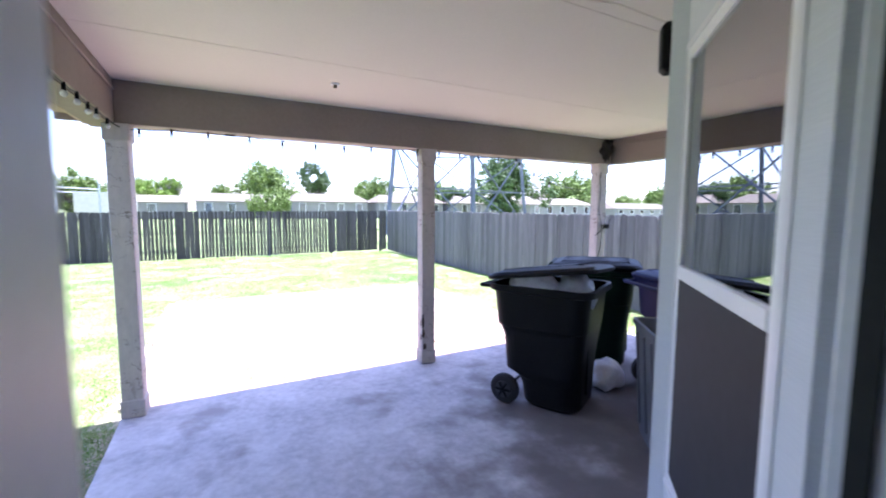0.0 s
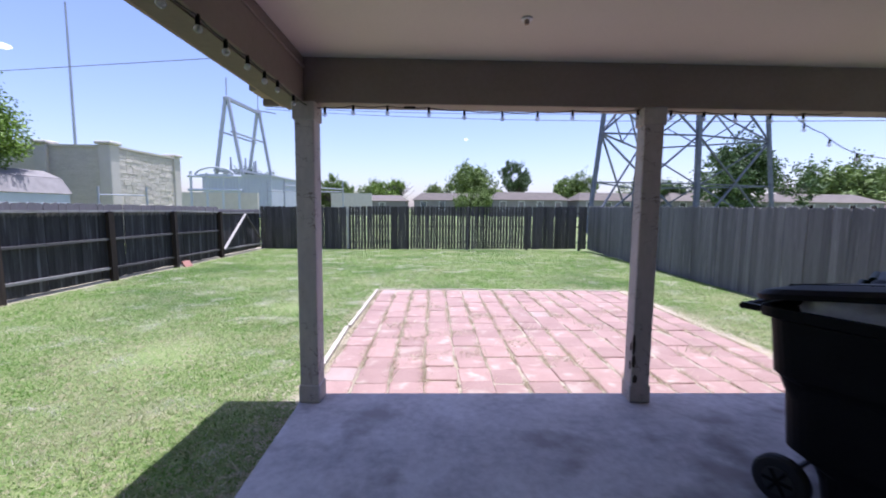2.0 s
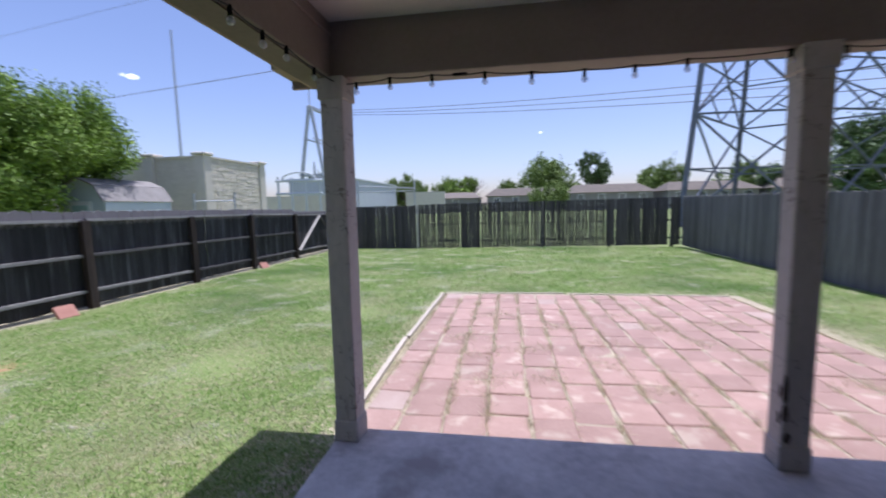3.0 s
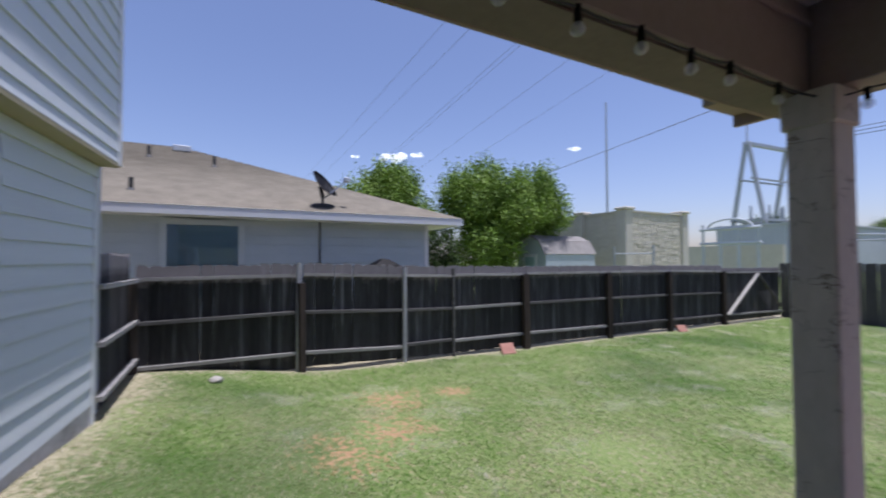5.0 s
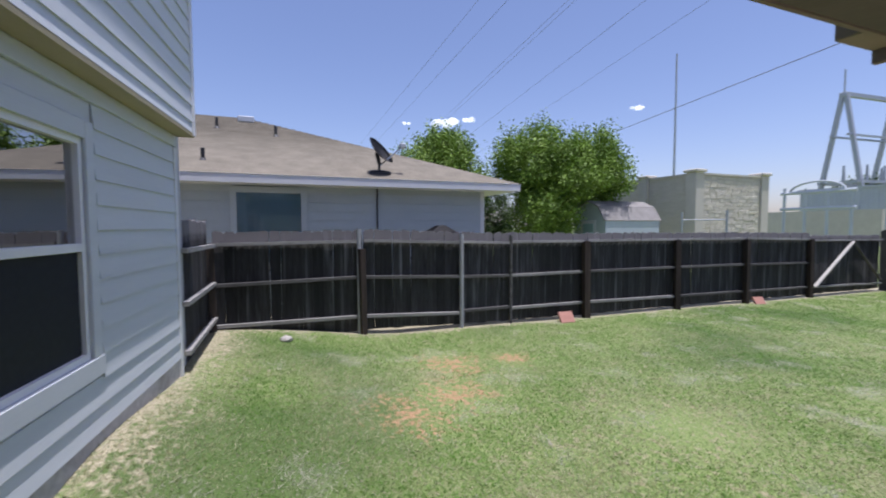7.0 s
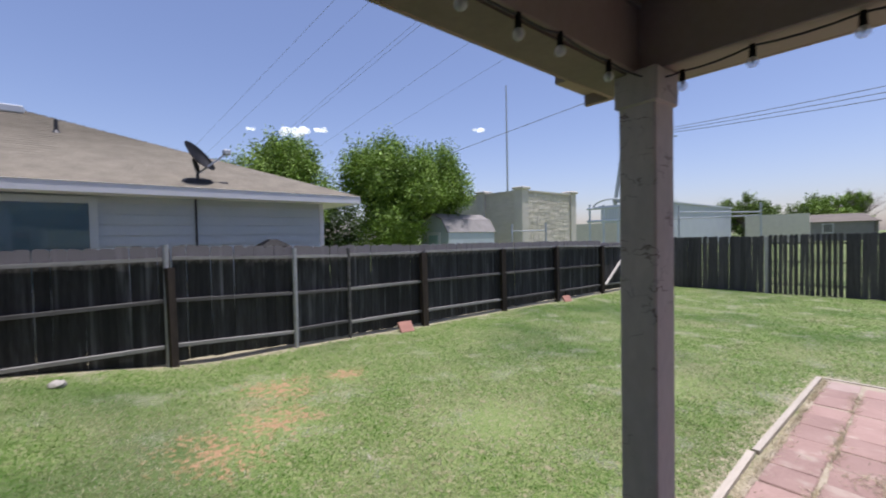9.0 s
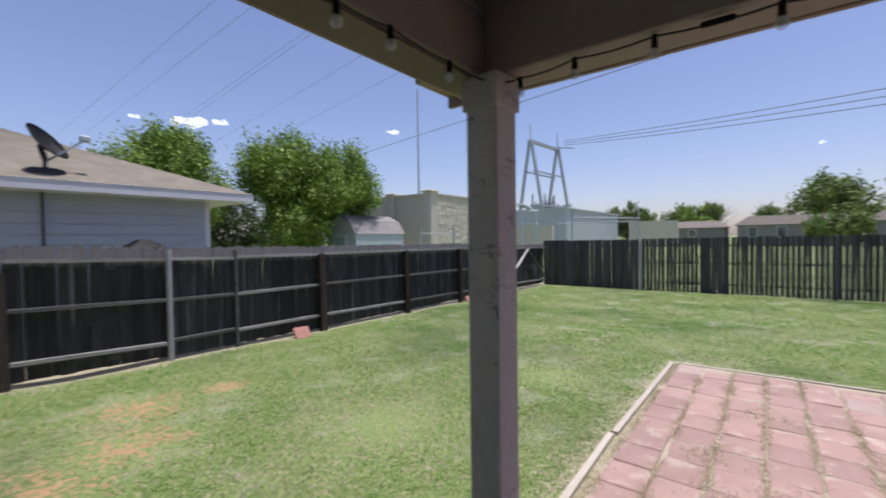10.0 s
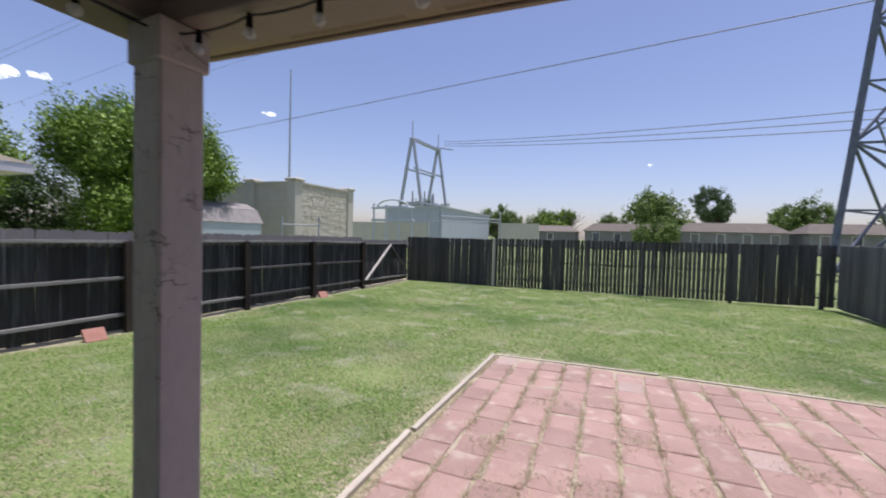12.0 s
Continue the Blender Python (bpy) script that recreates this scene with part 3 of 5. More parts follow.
part("upper_window_sill", boxes((-0.9, -OUT - 0.05, 3.12, 0.12, -OUT, 3.17), bevel=0.004), "soffit_tan", storey)

# recess with the door, and the slanted wall with its window
DY = 0.05
corner_l = (-0.16, wy(-0.16))
recess = thing("wall_recess", "pale grey painted wall beside the back door", "wall", kind="structure")
bm = bmesh.new()
prism(bm, [corner_l, (0.24, DY), (0.24, DY - 0.15), (-0.3, 0.30)], -0.1, 2.6)
part("wall_slant", bm, "siding", recess)
part("wall_lintel", boxes((0.22, DY - 0.15, 2.06, 1.14, DY, 2.6)), "siding", recess)
part("wall_right", boxes((1.70, 0.60, -0.1, 7.0, 0.74, 2.6)), "siding", recess)
door = thing("door_1", "white painted frame of the open back door", "door frame", kind="structure")
part("door_jamb", boxes((0.24, DY - 0.16, 0.0, 0.302, DY + 0.02, 2.06), bevel=0.004), "trim", door)
part("door_jamb", boxes((1.10, DY - 0.16, 0.0, 1.14, DY + 0.02, 2.06), bevel=0.004), "trim", door)
part("door_head", boxes((0.275, DY - 0.16, 2.02, 1.10, DY + 0.02, 2.06), bevel=0.004), "trim", door)
part("threshold", boxes((0.275, DY - 0.16, 0.002, 1.10, DY + 0.03, 0.02), bevel=0.004), "dark_metal", door)
# dark strip added for the shaded gap at the door's edge
part("weather_strip", boxes((1.090, DY - 0.03, 0.02, 1.0995, DY - 0.004, 2.02)), "rubber", door)

BAY = pose(1.115, DY + 0.045, 0, 0, 0, 45)
BL = 0.86
bay = thing("wall_bay", "pale grey slanted wall round the patio window", "wall", at=BAY, kind="structure")
BW = (0.113, 0.824)
BZ = (0.56, 1.99)
for d in ((0, -0.14, -0.1, BW[0], 0, 2.6), (BW[1], -0.14, -0.1, BL, 0, 2.6), (BW[0], -0.14, -0.1, BW[1], 0, BZ[0]), (BW[0], -0.14, BZ[1], BW[1], 0, 2.6)):
    part("bay_wall", boxes(d), "siding", bay)
part("bay_trim", ring_frame(BW[0] - 0.02, BW[1] + 0.02, BZ[0] - 0.02, BZ[1] + 0.02, 0.02, 0.0, 0.004), "trim", bay)
sash_window("window_3", BAY @ pose(BW[1], 0, 0, 0, 0, 180), BW[1] - BW[0], BZ[0], BZ[1], 1.285, "white vinyl patio window with dark screened lower sash", 0.008)

# the room behind, which closes the place
room = thing("room_shell", "plain grey painted room behind the open door", "room", kind="structure")
part("room_floor", boxes((-4.2, -6.0, -0.2, 7.0, -0.102, -0.002)), "concrete", room)
part("room_wall", boxes((-4.2, -6.1, -0.2, 7.0, -6.0, 2.6)), "interior", room)
part("room_wall", boxes((-4.3, -6.0, -0.2, -4.2, 0.76, 2.6)), "interior", room)
part("room_wall", boxes((7.0, -6.0, -0.2, 7.1, 0.74, 2.6)), "interior", room)
part("room_ceiling", boxes((-4.2, -6.0, 2.45, 7.0, 0.0, 2.6)), "interior", room)

# ---- patio roof ----
CZ, BZ0 = 2.35, 2.06
PX = (-0.30, 2.04, 4.37)
PW = 0.136
roof = thing("patio_roof", "taupe painted patio roof with brown eaves", "patio roof", kind="structure")
part("front_beam", boxes((-0.24, 3.42, BZ0, 4.70, 3.60, CZ + 0.1), bevel=0.004), "paint_taupe", roof)
part("side_beam", boxes((-0.40, 0.3, BZ0, -0.24, 3.60, CZ + 0.1), bevel=0.004), "paint_taupe", roof)
# added strip that darkens the beam's underside, shade put into its colour
part("beam_underboard", boxes((-0.402, 0.3, BZ0 - 0.010, -0.262, 3.60, BZ0 - 0.002)), "underside_dark", roof)
part("side_beam", boxes((4.60, 0.77, BZ0, 4.74, 3.418, CZ + 0.1), bevel=0.004), "paint_taupe", roof)
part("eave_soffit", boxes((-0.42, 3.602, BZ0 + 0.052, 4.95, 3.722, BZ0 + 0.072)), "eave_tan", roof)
for k in range(9):
    part("soffit_vent", boxes((0.0 + k * 0.55, 3.63, BZ0 + 0.048, 0.42 + k * 0.55, 3.70, BZ0 + 0.0515)), "vent_mesh", roof)
part("side_soffit", boxes((-0.424, 0.3, BZ0 + 0.008, -0.402, 3.60, BZ0 + 0.03)), "fascia_brown", roof)
part("front_fascia", boxes((-0.63, 3.724, BZ0 + 0.043, 4.95, 3.75, BZ0 + 0.21), bevel=0.004), "fascia_brown", roof)
part("side_fascia", boxes((-0.445, 0.3, BZ0 + 0.004, -0.425, 3.602, BZ0 + 0.2), bevel=0.004), "fascia_brown", roof)
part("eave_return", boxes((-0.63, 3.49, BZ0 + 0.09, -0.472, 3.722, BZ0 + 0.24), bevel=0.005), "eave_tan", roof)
part("molding", boxes((-0.239, 0.45, CZ - 0.075, -0.225, 3.415, CZ - 0.055), bevel=0.003), "paint_taupe", roof)
part("molding", boxes((4.585, 0.78, CZ - 0.075, 4.599, 3.415, CZ - 0.055), bevel=0.003), "paint_taupe", roof)
bm = bmesh.new()
tri = [(3.765, 2.268), (3.765, 2.32), (0.2, 3.25), (0.2, 3.17)]
a = [bm.verts.new((-0.63, y, z)) for y, z in tri]
b = [bm.verts.new((4.98, y, z)) for y, z in tri]
bm.faces.new(a)
bm.faces.new(b[::-1])
for i in range(4):
    bm.faces.new((a[i], b[i], b[(i + 1) % 4], a[(i + 1) % 4]))
bmesh.ops.recalc_face_normals(bm, faces=bm.faces[:])
part("roof_deck", bm, "shingle", roof)
bm = bmesh.new()
for x in (-0.40, 4.66):
    ring = [(3.6, BZ0 + 0.35), (3.6, 2.29), (0.2, 3.16), (0.2, BZ0 + 0.35)]
    a = [bm.verts.new((x, y, z)) for y, z in ring]
    b = [bm.verts.new((x + 0.08, y, z)) for y, z in ring]
    bm.faces.new(a)
    bm.faces.new(b[::-1])
    for i in range(4):
        bm.faces.new((a[i], b[i], b[(i + 1) % 4], a[(i + 1) % 4]))
part("gable_board", bm, "siding", roof)
ceil_bm = bmesh.new()
for y0, y1 in ((-0.05, 1.195), (1.2, 2.415), (2.42, 3.419)):
    bmesh.ops.create_cube(ceil_bm, size=1, matrix=Matrix.LocRotScale((2.18, (y0 + y1) / 2, CZ + 0.02), None, (4.836, y1 - y0, 0.04)))
ceiling = part("ceiling", ceil_bm, "ceiling")
tagged(ceiling, "cream painted panelled patio ceiling", "ceiling", kind="structure")
backing = part("ceiling_backing", boxes((-0.26, -0.05, CZ + 0.042, 4.6, 3.47, CZ + 0.06)), "ceiling", roof)


def patio_post(x, label):
    p = thing("patio_post", label, "post", at=pose(x, 3.385, 0, 0, 0, -4), group="patio posts")
    s = 0.003
    part("shaft", boxes((s, s, 0.0, PW - s, PW - s, BZ0), bevel=0.006), "paint_post", p)
    part("base_board", boxes((-0.006, -0.006, 0.0, PW + 0.006, PW + 0.006, 0.13), bevel=0.008), "paint_post", p)
    part("cap_board", boxes((-0.008, -0.008, 1.94, PW + 0.008, PW + 0.008, BZ0 - 0.002), bevel=0.006), "paint_post", p)
    if 1 < x < 3:
        for k, (u, z, w, h) in enumerate(((0.012, 0.42, 0.011, 0.07), (0.016, 0.30, 0.013, 0.045), (0.03, 0.17, 0.016, 0.03), (-1, 0.26, 0.014, 0.03), (-1, 0.40, 0.012, 0.035))):
            bm = bmesh.new()
            bmesh.ops.create_icosphere(bm, subdivisions=3, radius=1)
            for v in bm.verts:
                q = v.co * (1 + 0.6 * noise.noise(v.co * 2.2 + Vector((k, 3, 0))))
                v.co = (u + q.x * w, 0.003 + q.y * 0.004, z + q.z * h) if u > 0 else (0.003 + q.x * 0.004, 0.03 + q.y * w, z + q.z * h)
            part("rot_patch", bm, "knot", p)
    return p


for x, label in zip(PX, ("taupe painted wooden corner post with worn paint", "taupe painted wooden post with dark knots near its foot", "taupe painted wooden post with a cable tangle")):
    patio_post(x, label)


# ---- fences ----
def picket_mesh(name, w, h, mat, seed, ear=0.03, t=0.016):
    rnd = random.Random(seed)
    bm = bmesh.new()
    e = ear
    d = rnd.uniform(-0.012, 0.012)
    ring = [(0, 0), (w, 0), (w, h - e + d), (w - e, h + d), (e, h - d), (0, h - e - d)]
    a = [bm.verts.new((x, -t / 2, z)) for x, z in ring]
    b = [bm.verts.new((x, t / 2, z)) for x, z in ring]
    bm.faces.new(a)
    bm.faces.new(b[::-1])
    for i in range(6):
        bm.faces.new((a[i], b[i], b[(i + 1) % 6], a[(i + 1) % 6]))
    bmesh.ops.recalc_face_normals(bm, faces=bm.faces[:])
    me = bpy.data.meshes.new(name)
    bm.to_mesh(me)
    bm.free()
    me.materials.append(M[mat])
    return me


def fence_run(fence, start, end, w, gap, height, mat, seed, z_of, side=0.0, uneven=0.009):
    """Pickets from start to end as parts of the fence, sharing a few meshes."""
    rnd = random.Random(seed)
    s, e = Vector(start), Vector(end)
    length = (e - s).length
    yaw = math.atan2(e.y - s.y, e.x - s.x)
    meshes = [picket_mesh("picket", w * k, height, mat, seed + i, 0.026) for i, k in enumerate((1.0, 0.97, 1.0, 0.94))]
    u = 0.0
    d = (e - s).normalized()
    while u + w < length:
        p = s + d * u
        q = p + d * (w / 2)
        ob = new("picket", rnd.choice(meshes))
        ob.parent = fence
        off = Vector((-d.y, d.x)) * (side + rnd.uniform(-0.007, 0.007))
        ob.matrix_basis = Matrix.Translation((p.x + off.x, p.y + off.y, z_of(q.x, q.y) + rnd.uniform(-uneven, uneven))) @ Matrix.Rotation(yaw, 4, "Z") @ Matrix.Rotation(rnd.uniform(-0.008, 0.008), 4, "Y")
        u += w + gap * rnd.uniform(0.6, 1.4)


def rail(fence, p, q, w=0.055, h=0.042, mat="fence_rail"):
    bm = bmesh.new()
    p, q = Vector(p), Vector(q)
    v = q - p
    x = v.normalized()
    z = Vector((0, 0, 1))
    y = z.cross(x).normalized()
    z = x.cross(y)
    m = Matrix.Identity(4)
    for i, c in enumerate((x, y, z)):
        m[0][i], m[1][i], m[2][i] = c
    bmesh.ops.create_cube(bm, size=1, matrix=Matrix.Translation((p + q) / 2) @ m @ Matrix.Diagonal((v.length, w, h, 1)))
    part("rail", bm, mat, fence)


FX, FY, RX = -5.67, 16.19, 6.5


def left_z(x, y):
    return -0.02 - 0.006 * y + 0.10 * smoothstep(-3.0, -0.7, -y)


fence_l = thing("wooden_fence", "dark weathered wooden fence with exposed rails and posts", "fence")
# each bay: its ends, then the heights of the top, middle and bottom rail and of the picket tops at both ends, and which
# rails are pale
BAYS = (
    (0.80, 2.66, 1.290, 1.308, 0.762, 0.792, 0.232, 0.220, 1.455, 1.467, (1, 0, 1)),
    (2.76, 4.24, 1.319, 1.265, 0.789, 0.729, 0.223, 0.150, 1.476, 1.429, (1, 0, 1)),
    (4.30, 5.12, 1.274, 1.247, 0.724, 0.707, 0.181, 0.187, 1.420, 1.410, (1, 0, 0)),
    (5.18, 6.60, 1.262, 1.250, 0.707, 0.709, 0.165, 0.160, 1.417, 1.390, (1, 1, 1)),
    (6.74, 8.82, 1.258, 1.250, 0.710, 0.705, 0.160, 0.130, 1.390, 1.385, (1, 0, 1)),
    (8.92, 10.83, 1.250, 1.245, 0.700, 0.690, 0.130, 0.110, 1.385, 1.375, (1, 0, 0)),
    (10.93, 13.05, 1.245, 1.200, 0.680, 0.650, 0.100, 0.080, 1.370, 1.350, (1, 0, 0)),
)
for i, (a, b, *hs, pale) in enumerate(BAYS):
    end = b + 0.1 if i == len(BAYS) - 1 else BAYS[i + 1][0] + 0.14
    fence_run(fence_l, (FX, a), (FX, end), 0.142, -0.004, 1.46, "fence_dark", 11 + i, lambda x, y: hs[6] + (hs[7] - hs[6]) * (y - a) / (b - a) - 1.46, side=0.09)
    for k in range(3):
        rail(fence_l, (FX - 0.045, a - 0.03, hs[2 * k]), (FX - 0.045, b + 0.03, hs[2 * k + 1]), mat="rail_pale" if pale[k] else "fence_rail")
for y, w, h in ((0.80, 0.09, 1.30), (2.715, 0.085, 1.20), (6.665, 0.11, 1.25), (8.87, 0.10, 1.24), (10.88, 0.10, 1.23), (13.09, 0.10, 1.20)):
    part("post", strut(bmesh.new(), (FX, y, -0.25), (FX + random.uniform(-0.015, 0.015), y - 0.02, h), w), "fence_post", fence_l)
for y, h, r in ((2.668, 1.485, 0.032), (4.265, 1.40, 0.034), (5.147, 1.37, 0.026)):
    part("steel_post", rod(bmesh.new(), (FX - 0.03, y, -0.2), (FX - 0.03, y, h), r, seg=12), "post_steel" if y < 5 else "fence_rail", fence_l)

gate = thing("fence_gate", "dark weathered wooden gate with a pale diagonal brace", "gate")
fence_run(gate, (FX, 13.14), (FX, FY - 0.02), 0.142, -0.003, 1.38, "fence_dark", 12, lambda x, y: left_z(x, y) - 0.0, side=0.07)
rail(gate, (FX - 0.03, 13.12, 1.17), (FX - 0.03, FY - 0.1, 1.15), mat="rail_pale")
rail(gate, (FX - 0.03, 13.12, 0.08), (FX - 0.03, FY - 0.1, 0.02), mat="rail_pale")
bm = strut(bmesh.new(), (FX + 0.01, 13.25, 0.08), (FX + 0.01, 14.73, 1.12), 0.07, 0.03)
part("brace", bm, "fence_pale", gate)
bm = strut(bmesh.new(), (FX + 0.01, 14.73, 1.12), (FX + 0.01, 16.0, 0.12), 0.045, 0.03)
part("brace", bm, "fence_rail", gate)

fence_r = thing("wooden_fence", "dark weathered wooden return fence beside the house corner", "fence")
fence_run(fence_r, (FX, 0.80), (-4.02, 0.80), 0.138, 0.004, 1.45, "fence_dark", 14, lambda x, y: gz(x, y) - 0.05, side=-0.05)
for h in (0.35, 0.80, 1.28):
    rail(fence_r, (FX, 0.83, h), (-4.02, 0.83, h + 0.02), mat="rail_pale")

fence_b = thing("wooden_fence", "dark weathered wooden fence with gaps between pickets", "fence")
fence_run(fence_b, (FX - 0.10, FY), (-2.50, FY), 0.138, 0.0, 1.57, "fence_back", 21, lambda x, y: -0.18)
for k, (a, b, w, gap) in enumerate(((-2.50, -0.96, 0.092, 0.017), (-0.96, -0.22, 0.138, 0.001), (-0.22, 4.22, 0.092, 0.018), (4.22, 6.10, 0.138, 0.003), (6.16, RX, 0.138, 0.003))):
    fence_run(fence_b, (a, FY), (b + 0.02, FY), w, gap, 1.60, "fence_back", 22 + k, lambda x, y: -0.18 + 0.008 * (x + 2.5))
for x, mat in ((-5.5, "fence_back"), (-2.55, "fence_pale"), (-0.3, "fence_back"), (1.92, "fence_pale"), (4.19, "fence_back"), (6.2, "fence_back")):
    part("post", boxes((x - 0.045, FY + 0.03, -0.3, x + 0.045, FY + 0.12, 1.42 + 0.012 * x), bevel=0.006), mat, fence_b)
for h in (0.12, 0.72, 1.22):
    rail(fence_b, (FX, FY + 0.06, h - 0.05), (RX, FY + 0.06, h))

fence_e = thing("wooden_fence", "silver-grey weathered closed-board wooden fence", "fence")
fence_run(fence_e, (RX, FY), (6.1, 0.9), 0.140, -0.004, 1.62, "fence_grey", 31, lambda x, y: -0.17 + 0.006 * (y - 8), uneven=0.012)
for h in (0.2, 0.75, 1.25):
    rail(fence_e, (RX + 0.08, FY, h), (6.2, 0.9, h - 0.08))
fence_s = thing("wooden_fence", "grey weathered wooden fence closing the side yard", "fence")
fence_run(fence_s, (7.0, 0.78), (6.1, 0.78), 0.142, 0.003, 1.6, "fence_grey", 33, lambda x, y: -0.17)


# ---- bins ----
def loft(rings):
    """A skin through rings of points, closed at the first ring."""
    bm = bmesh.new()
    vs = [[bm.verts.new(p) for p in r] for r in rings]
    k = len(rings[0])
    bm.faces.new(vs[0][::-1])
    for u, v in zip(vs, vs[1:]):
        for i in range(k):
            bm.faces.new((u[i], u[(i + 1) % k], v[(i + 1) % k], v[i]))
    return bm


def round_rect(hx, hy, r, z, cx=0.0, n=4):
    pts = []
    for sx, sy, a0 in ((1, 1, 0), (-1, 1, 90), (-1, -1, 180), (1, -1, 270)):
        for k in range(n + 1):
            a = radians(a0 + 90 * k / n)
            pts.append((cx + sx * (hx - r) + r * math.cos(a), sy * (hy - r) + r * math.sin(a), z))
    return pts


def wheeled_bin(at, mat, label, lid_mat, tilt, roll=0.0):
    """x points to the front, away from hinge and wheels."""
    b = thing("wheeled_bin", label, "bin", at=at, group="wheeled bins on the patio")
    rings = [round_rect(0.20, 0.235, 0.12, 0.012, 0.085, 6), round_rect(0.22, 0.25, 0.13, 0.035, 0.08, 6), round_rect(0.235, 0.258, 0.13, 0.21, 0.07, 6), round_rect(0.295, 0.27, 0.12, 0.27, 0.012, 6), round_rect(0.312, 0.283, 0.12, 0.57, 0.008, 6), round_rect(0.318, 0.288, 0.12, 0.59, 0.006, 6), round_rect(0.342, 0.305, 0.11, 0.62, 0.0, 6), round_rect(0.36, 0.32, 0.10, 0.875, 0.0, 6), round_rect(0.395, 0.338, 0.10, 0.885, 0.0, 6), round_rect(0.395, 0.338, 0.10, 0.93, 0.0, 6), round_rect(0.365, 0.308, 0.08, 0.93, 0.0, 6), round_rect(0.325, 0.285, 0.08, 0.60, 0.01, 6), round_rect(0.19, 0.22, 0.08, 0.05, 0.08, 6)]
    bm = loft(rings)
    bm.verts.ensure_lookup_table()
    bm.faces.new(list(bm.verts)[-len(rings[0]):])
    part("body", bm, mat, b, smooth=False)
    part("front_rib", boxes((0.28, -0.09, 0.12, 0.32, 0.09, 0.54), bevel=0.012), mat, b)
    for s in (-1, 1):
        w = bmesh.new()
        rod(w, (-0.25, s * 0.25, 0.115), (-0.25, s * 0.305, 0.115), 0.115, seg=24)
        bmesh.ops.bevel(w, geom=[e for e in w.edges if e.calc_length() > 0.01 and abs(e.verts[0].co.y - e.verts[1].co.y) < 0.001], offset=0.012, segments=1, affect="EDGES")
        wheel = part("wheel", w, "rubber", b)
        h = bmesh.new()
        rod(h, (-0.25, s * 0.303, 0.115), (-0.25, s * 0.313, 0.115), 0.065, seg=18)
        part("hub", h, "dark_metal", wheel)
        for k in range(6):
            a = k * math.tau / 6
            part("spoke", strut(bmesh.new(), (-0.25, s * 0.313, 0.115), (-0.25 + 0.06 * math.cos(a), s * 0.313, 0.115 + 0.06 * math.sin(a)), 0.014), "black_plastic", wheel)
    ax = rod(bmesh.new(), (-0.25, -0.25, 0.115), (-0.25, 0.25, 0.115), 0.012, seg=8)
    part("axle", ax, "dark_metal", b)
    hd = rod(bmesh.new(), (-0.475, -0.26, 0.90), (-0.475, 0.26, 0.90), 0.016, seg=10)
    strut(hd, (-0.40, -0.24, 0.90), (-0.485, -0.24, 0.90), 0.03)
    strut(hd, (-0.40, 0.24, 0.90), (-0.485, 0.24, 0.90), 0.03)
    part("handle", hd, mat, b)
    rr = [round_rect(0.41, 0.352, 0.11, -0.012, 0.41, 6), round_rect(0.415, 0.357, 0.11, 0.012, 0.41, 6), round_rect(0.385, 0.325, 0.10, 0.034, 0.41, 6), round_rect(0.30, 0.24, 0.09, 0.052, 0.41, 6), round_rect(0.15, 0.12, 0.06, 0.060, 0.41, 6)]
    lid = loft(rr)
    lid.verts.ensure_lookup_table()
    lid.faces.new(list(lid.verts)[-len(rr[0]):])
    turn = pose(-0.405, 0, 0.945, roll, -tilt, 0)
    lid.transform(turn)
    top = part("lid", lid, lid_mat, b, smooth=False)
    for y in (-0.2, -0.07, 0.07, 0.2):
        part("ridge", boxes((0.10, y - 0.018, 0.03, 0.72, y + 0.018, 0.058), bevel=0.008, m=turn), lid_mat, top)
    hg = rod(bmesh.new(), (-0.405, -0.2, 0.962), (-0.405, 0.2, 0.962), 0.022, seg=10)
    part("hinge", hg, mat, b)
    return b


BIN_YAW = -62.0
wheeled_bin(pose(2.63, 2.27, 0, 0, 0, BIN_YAW), "black_plastic", "black plastic wheeled bin overfilled with rubbish bags", "black_plastic", 8, -4)
wheeled_bin(pose(3.68, 2.78, 0, 0, 0, -50), "green_plastic", "dark green plastic wheeled bin with black lid", "black_plastic", 1)
wheeled_bin(pose(3.72, 1.77, 0, 0, 0, -22), "blue_plastic", "dark blue plastic wheeled recycling bin", "blue_plastic", 0)


def crumpled(name, at, size, mat, label, seed):
    bm = bmesh.new()
    bmesh.ops.create_icosphere(bm, subdivisions=4, radius=1)
    for v in bm.verts:
        p = v.co.copy()
        k = 1 + 0.28 * noise.noise(p * 1.6 + Vector((seed, 0, 0))) + 0.14 * abs(noise.noise(p * 4 + Vector((0, seed, 0)))) + 0.05 * noise.noise(p * 11)
        v.co = Vector((p.x * size[0], p.y * size[1], max(p.z, -0.55) * size[2])) * k
    lo = min(v.co.z for v in bm.verts)
    for v in bm.verts:
        v.co.z -= lo
    ob = part(name, bm, mat, None, smooth=True)
    ob.matrix_basis = at
    return tagged(ob, label, "bag")


m1 = pose(2.63, 2.27, 0, 0, 0, BIN_YAW)
crumpled("rubbish_bag", m1 @ pose(-0.08, -0.17, 0.75), (0.22, 0.11, 0.165), "white_bag", "white plastic rubbish bag bulging from the bin", 3)
crumpled("rubbish_bag", m1 @ pose(0.22, -0.12, 0.74), (0.14, 0.15, 0.17), "clear_bag", "cloudy plastic rubbish bag in the bin", 8)
crumpled("plastic_bag", pose(3.22, 2.22, 0.0, 0, 0, 20), (0.17, 0.13, 0.13), "white_bag", "crumpled white plastic bag on the concrete", 5)

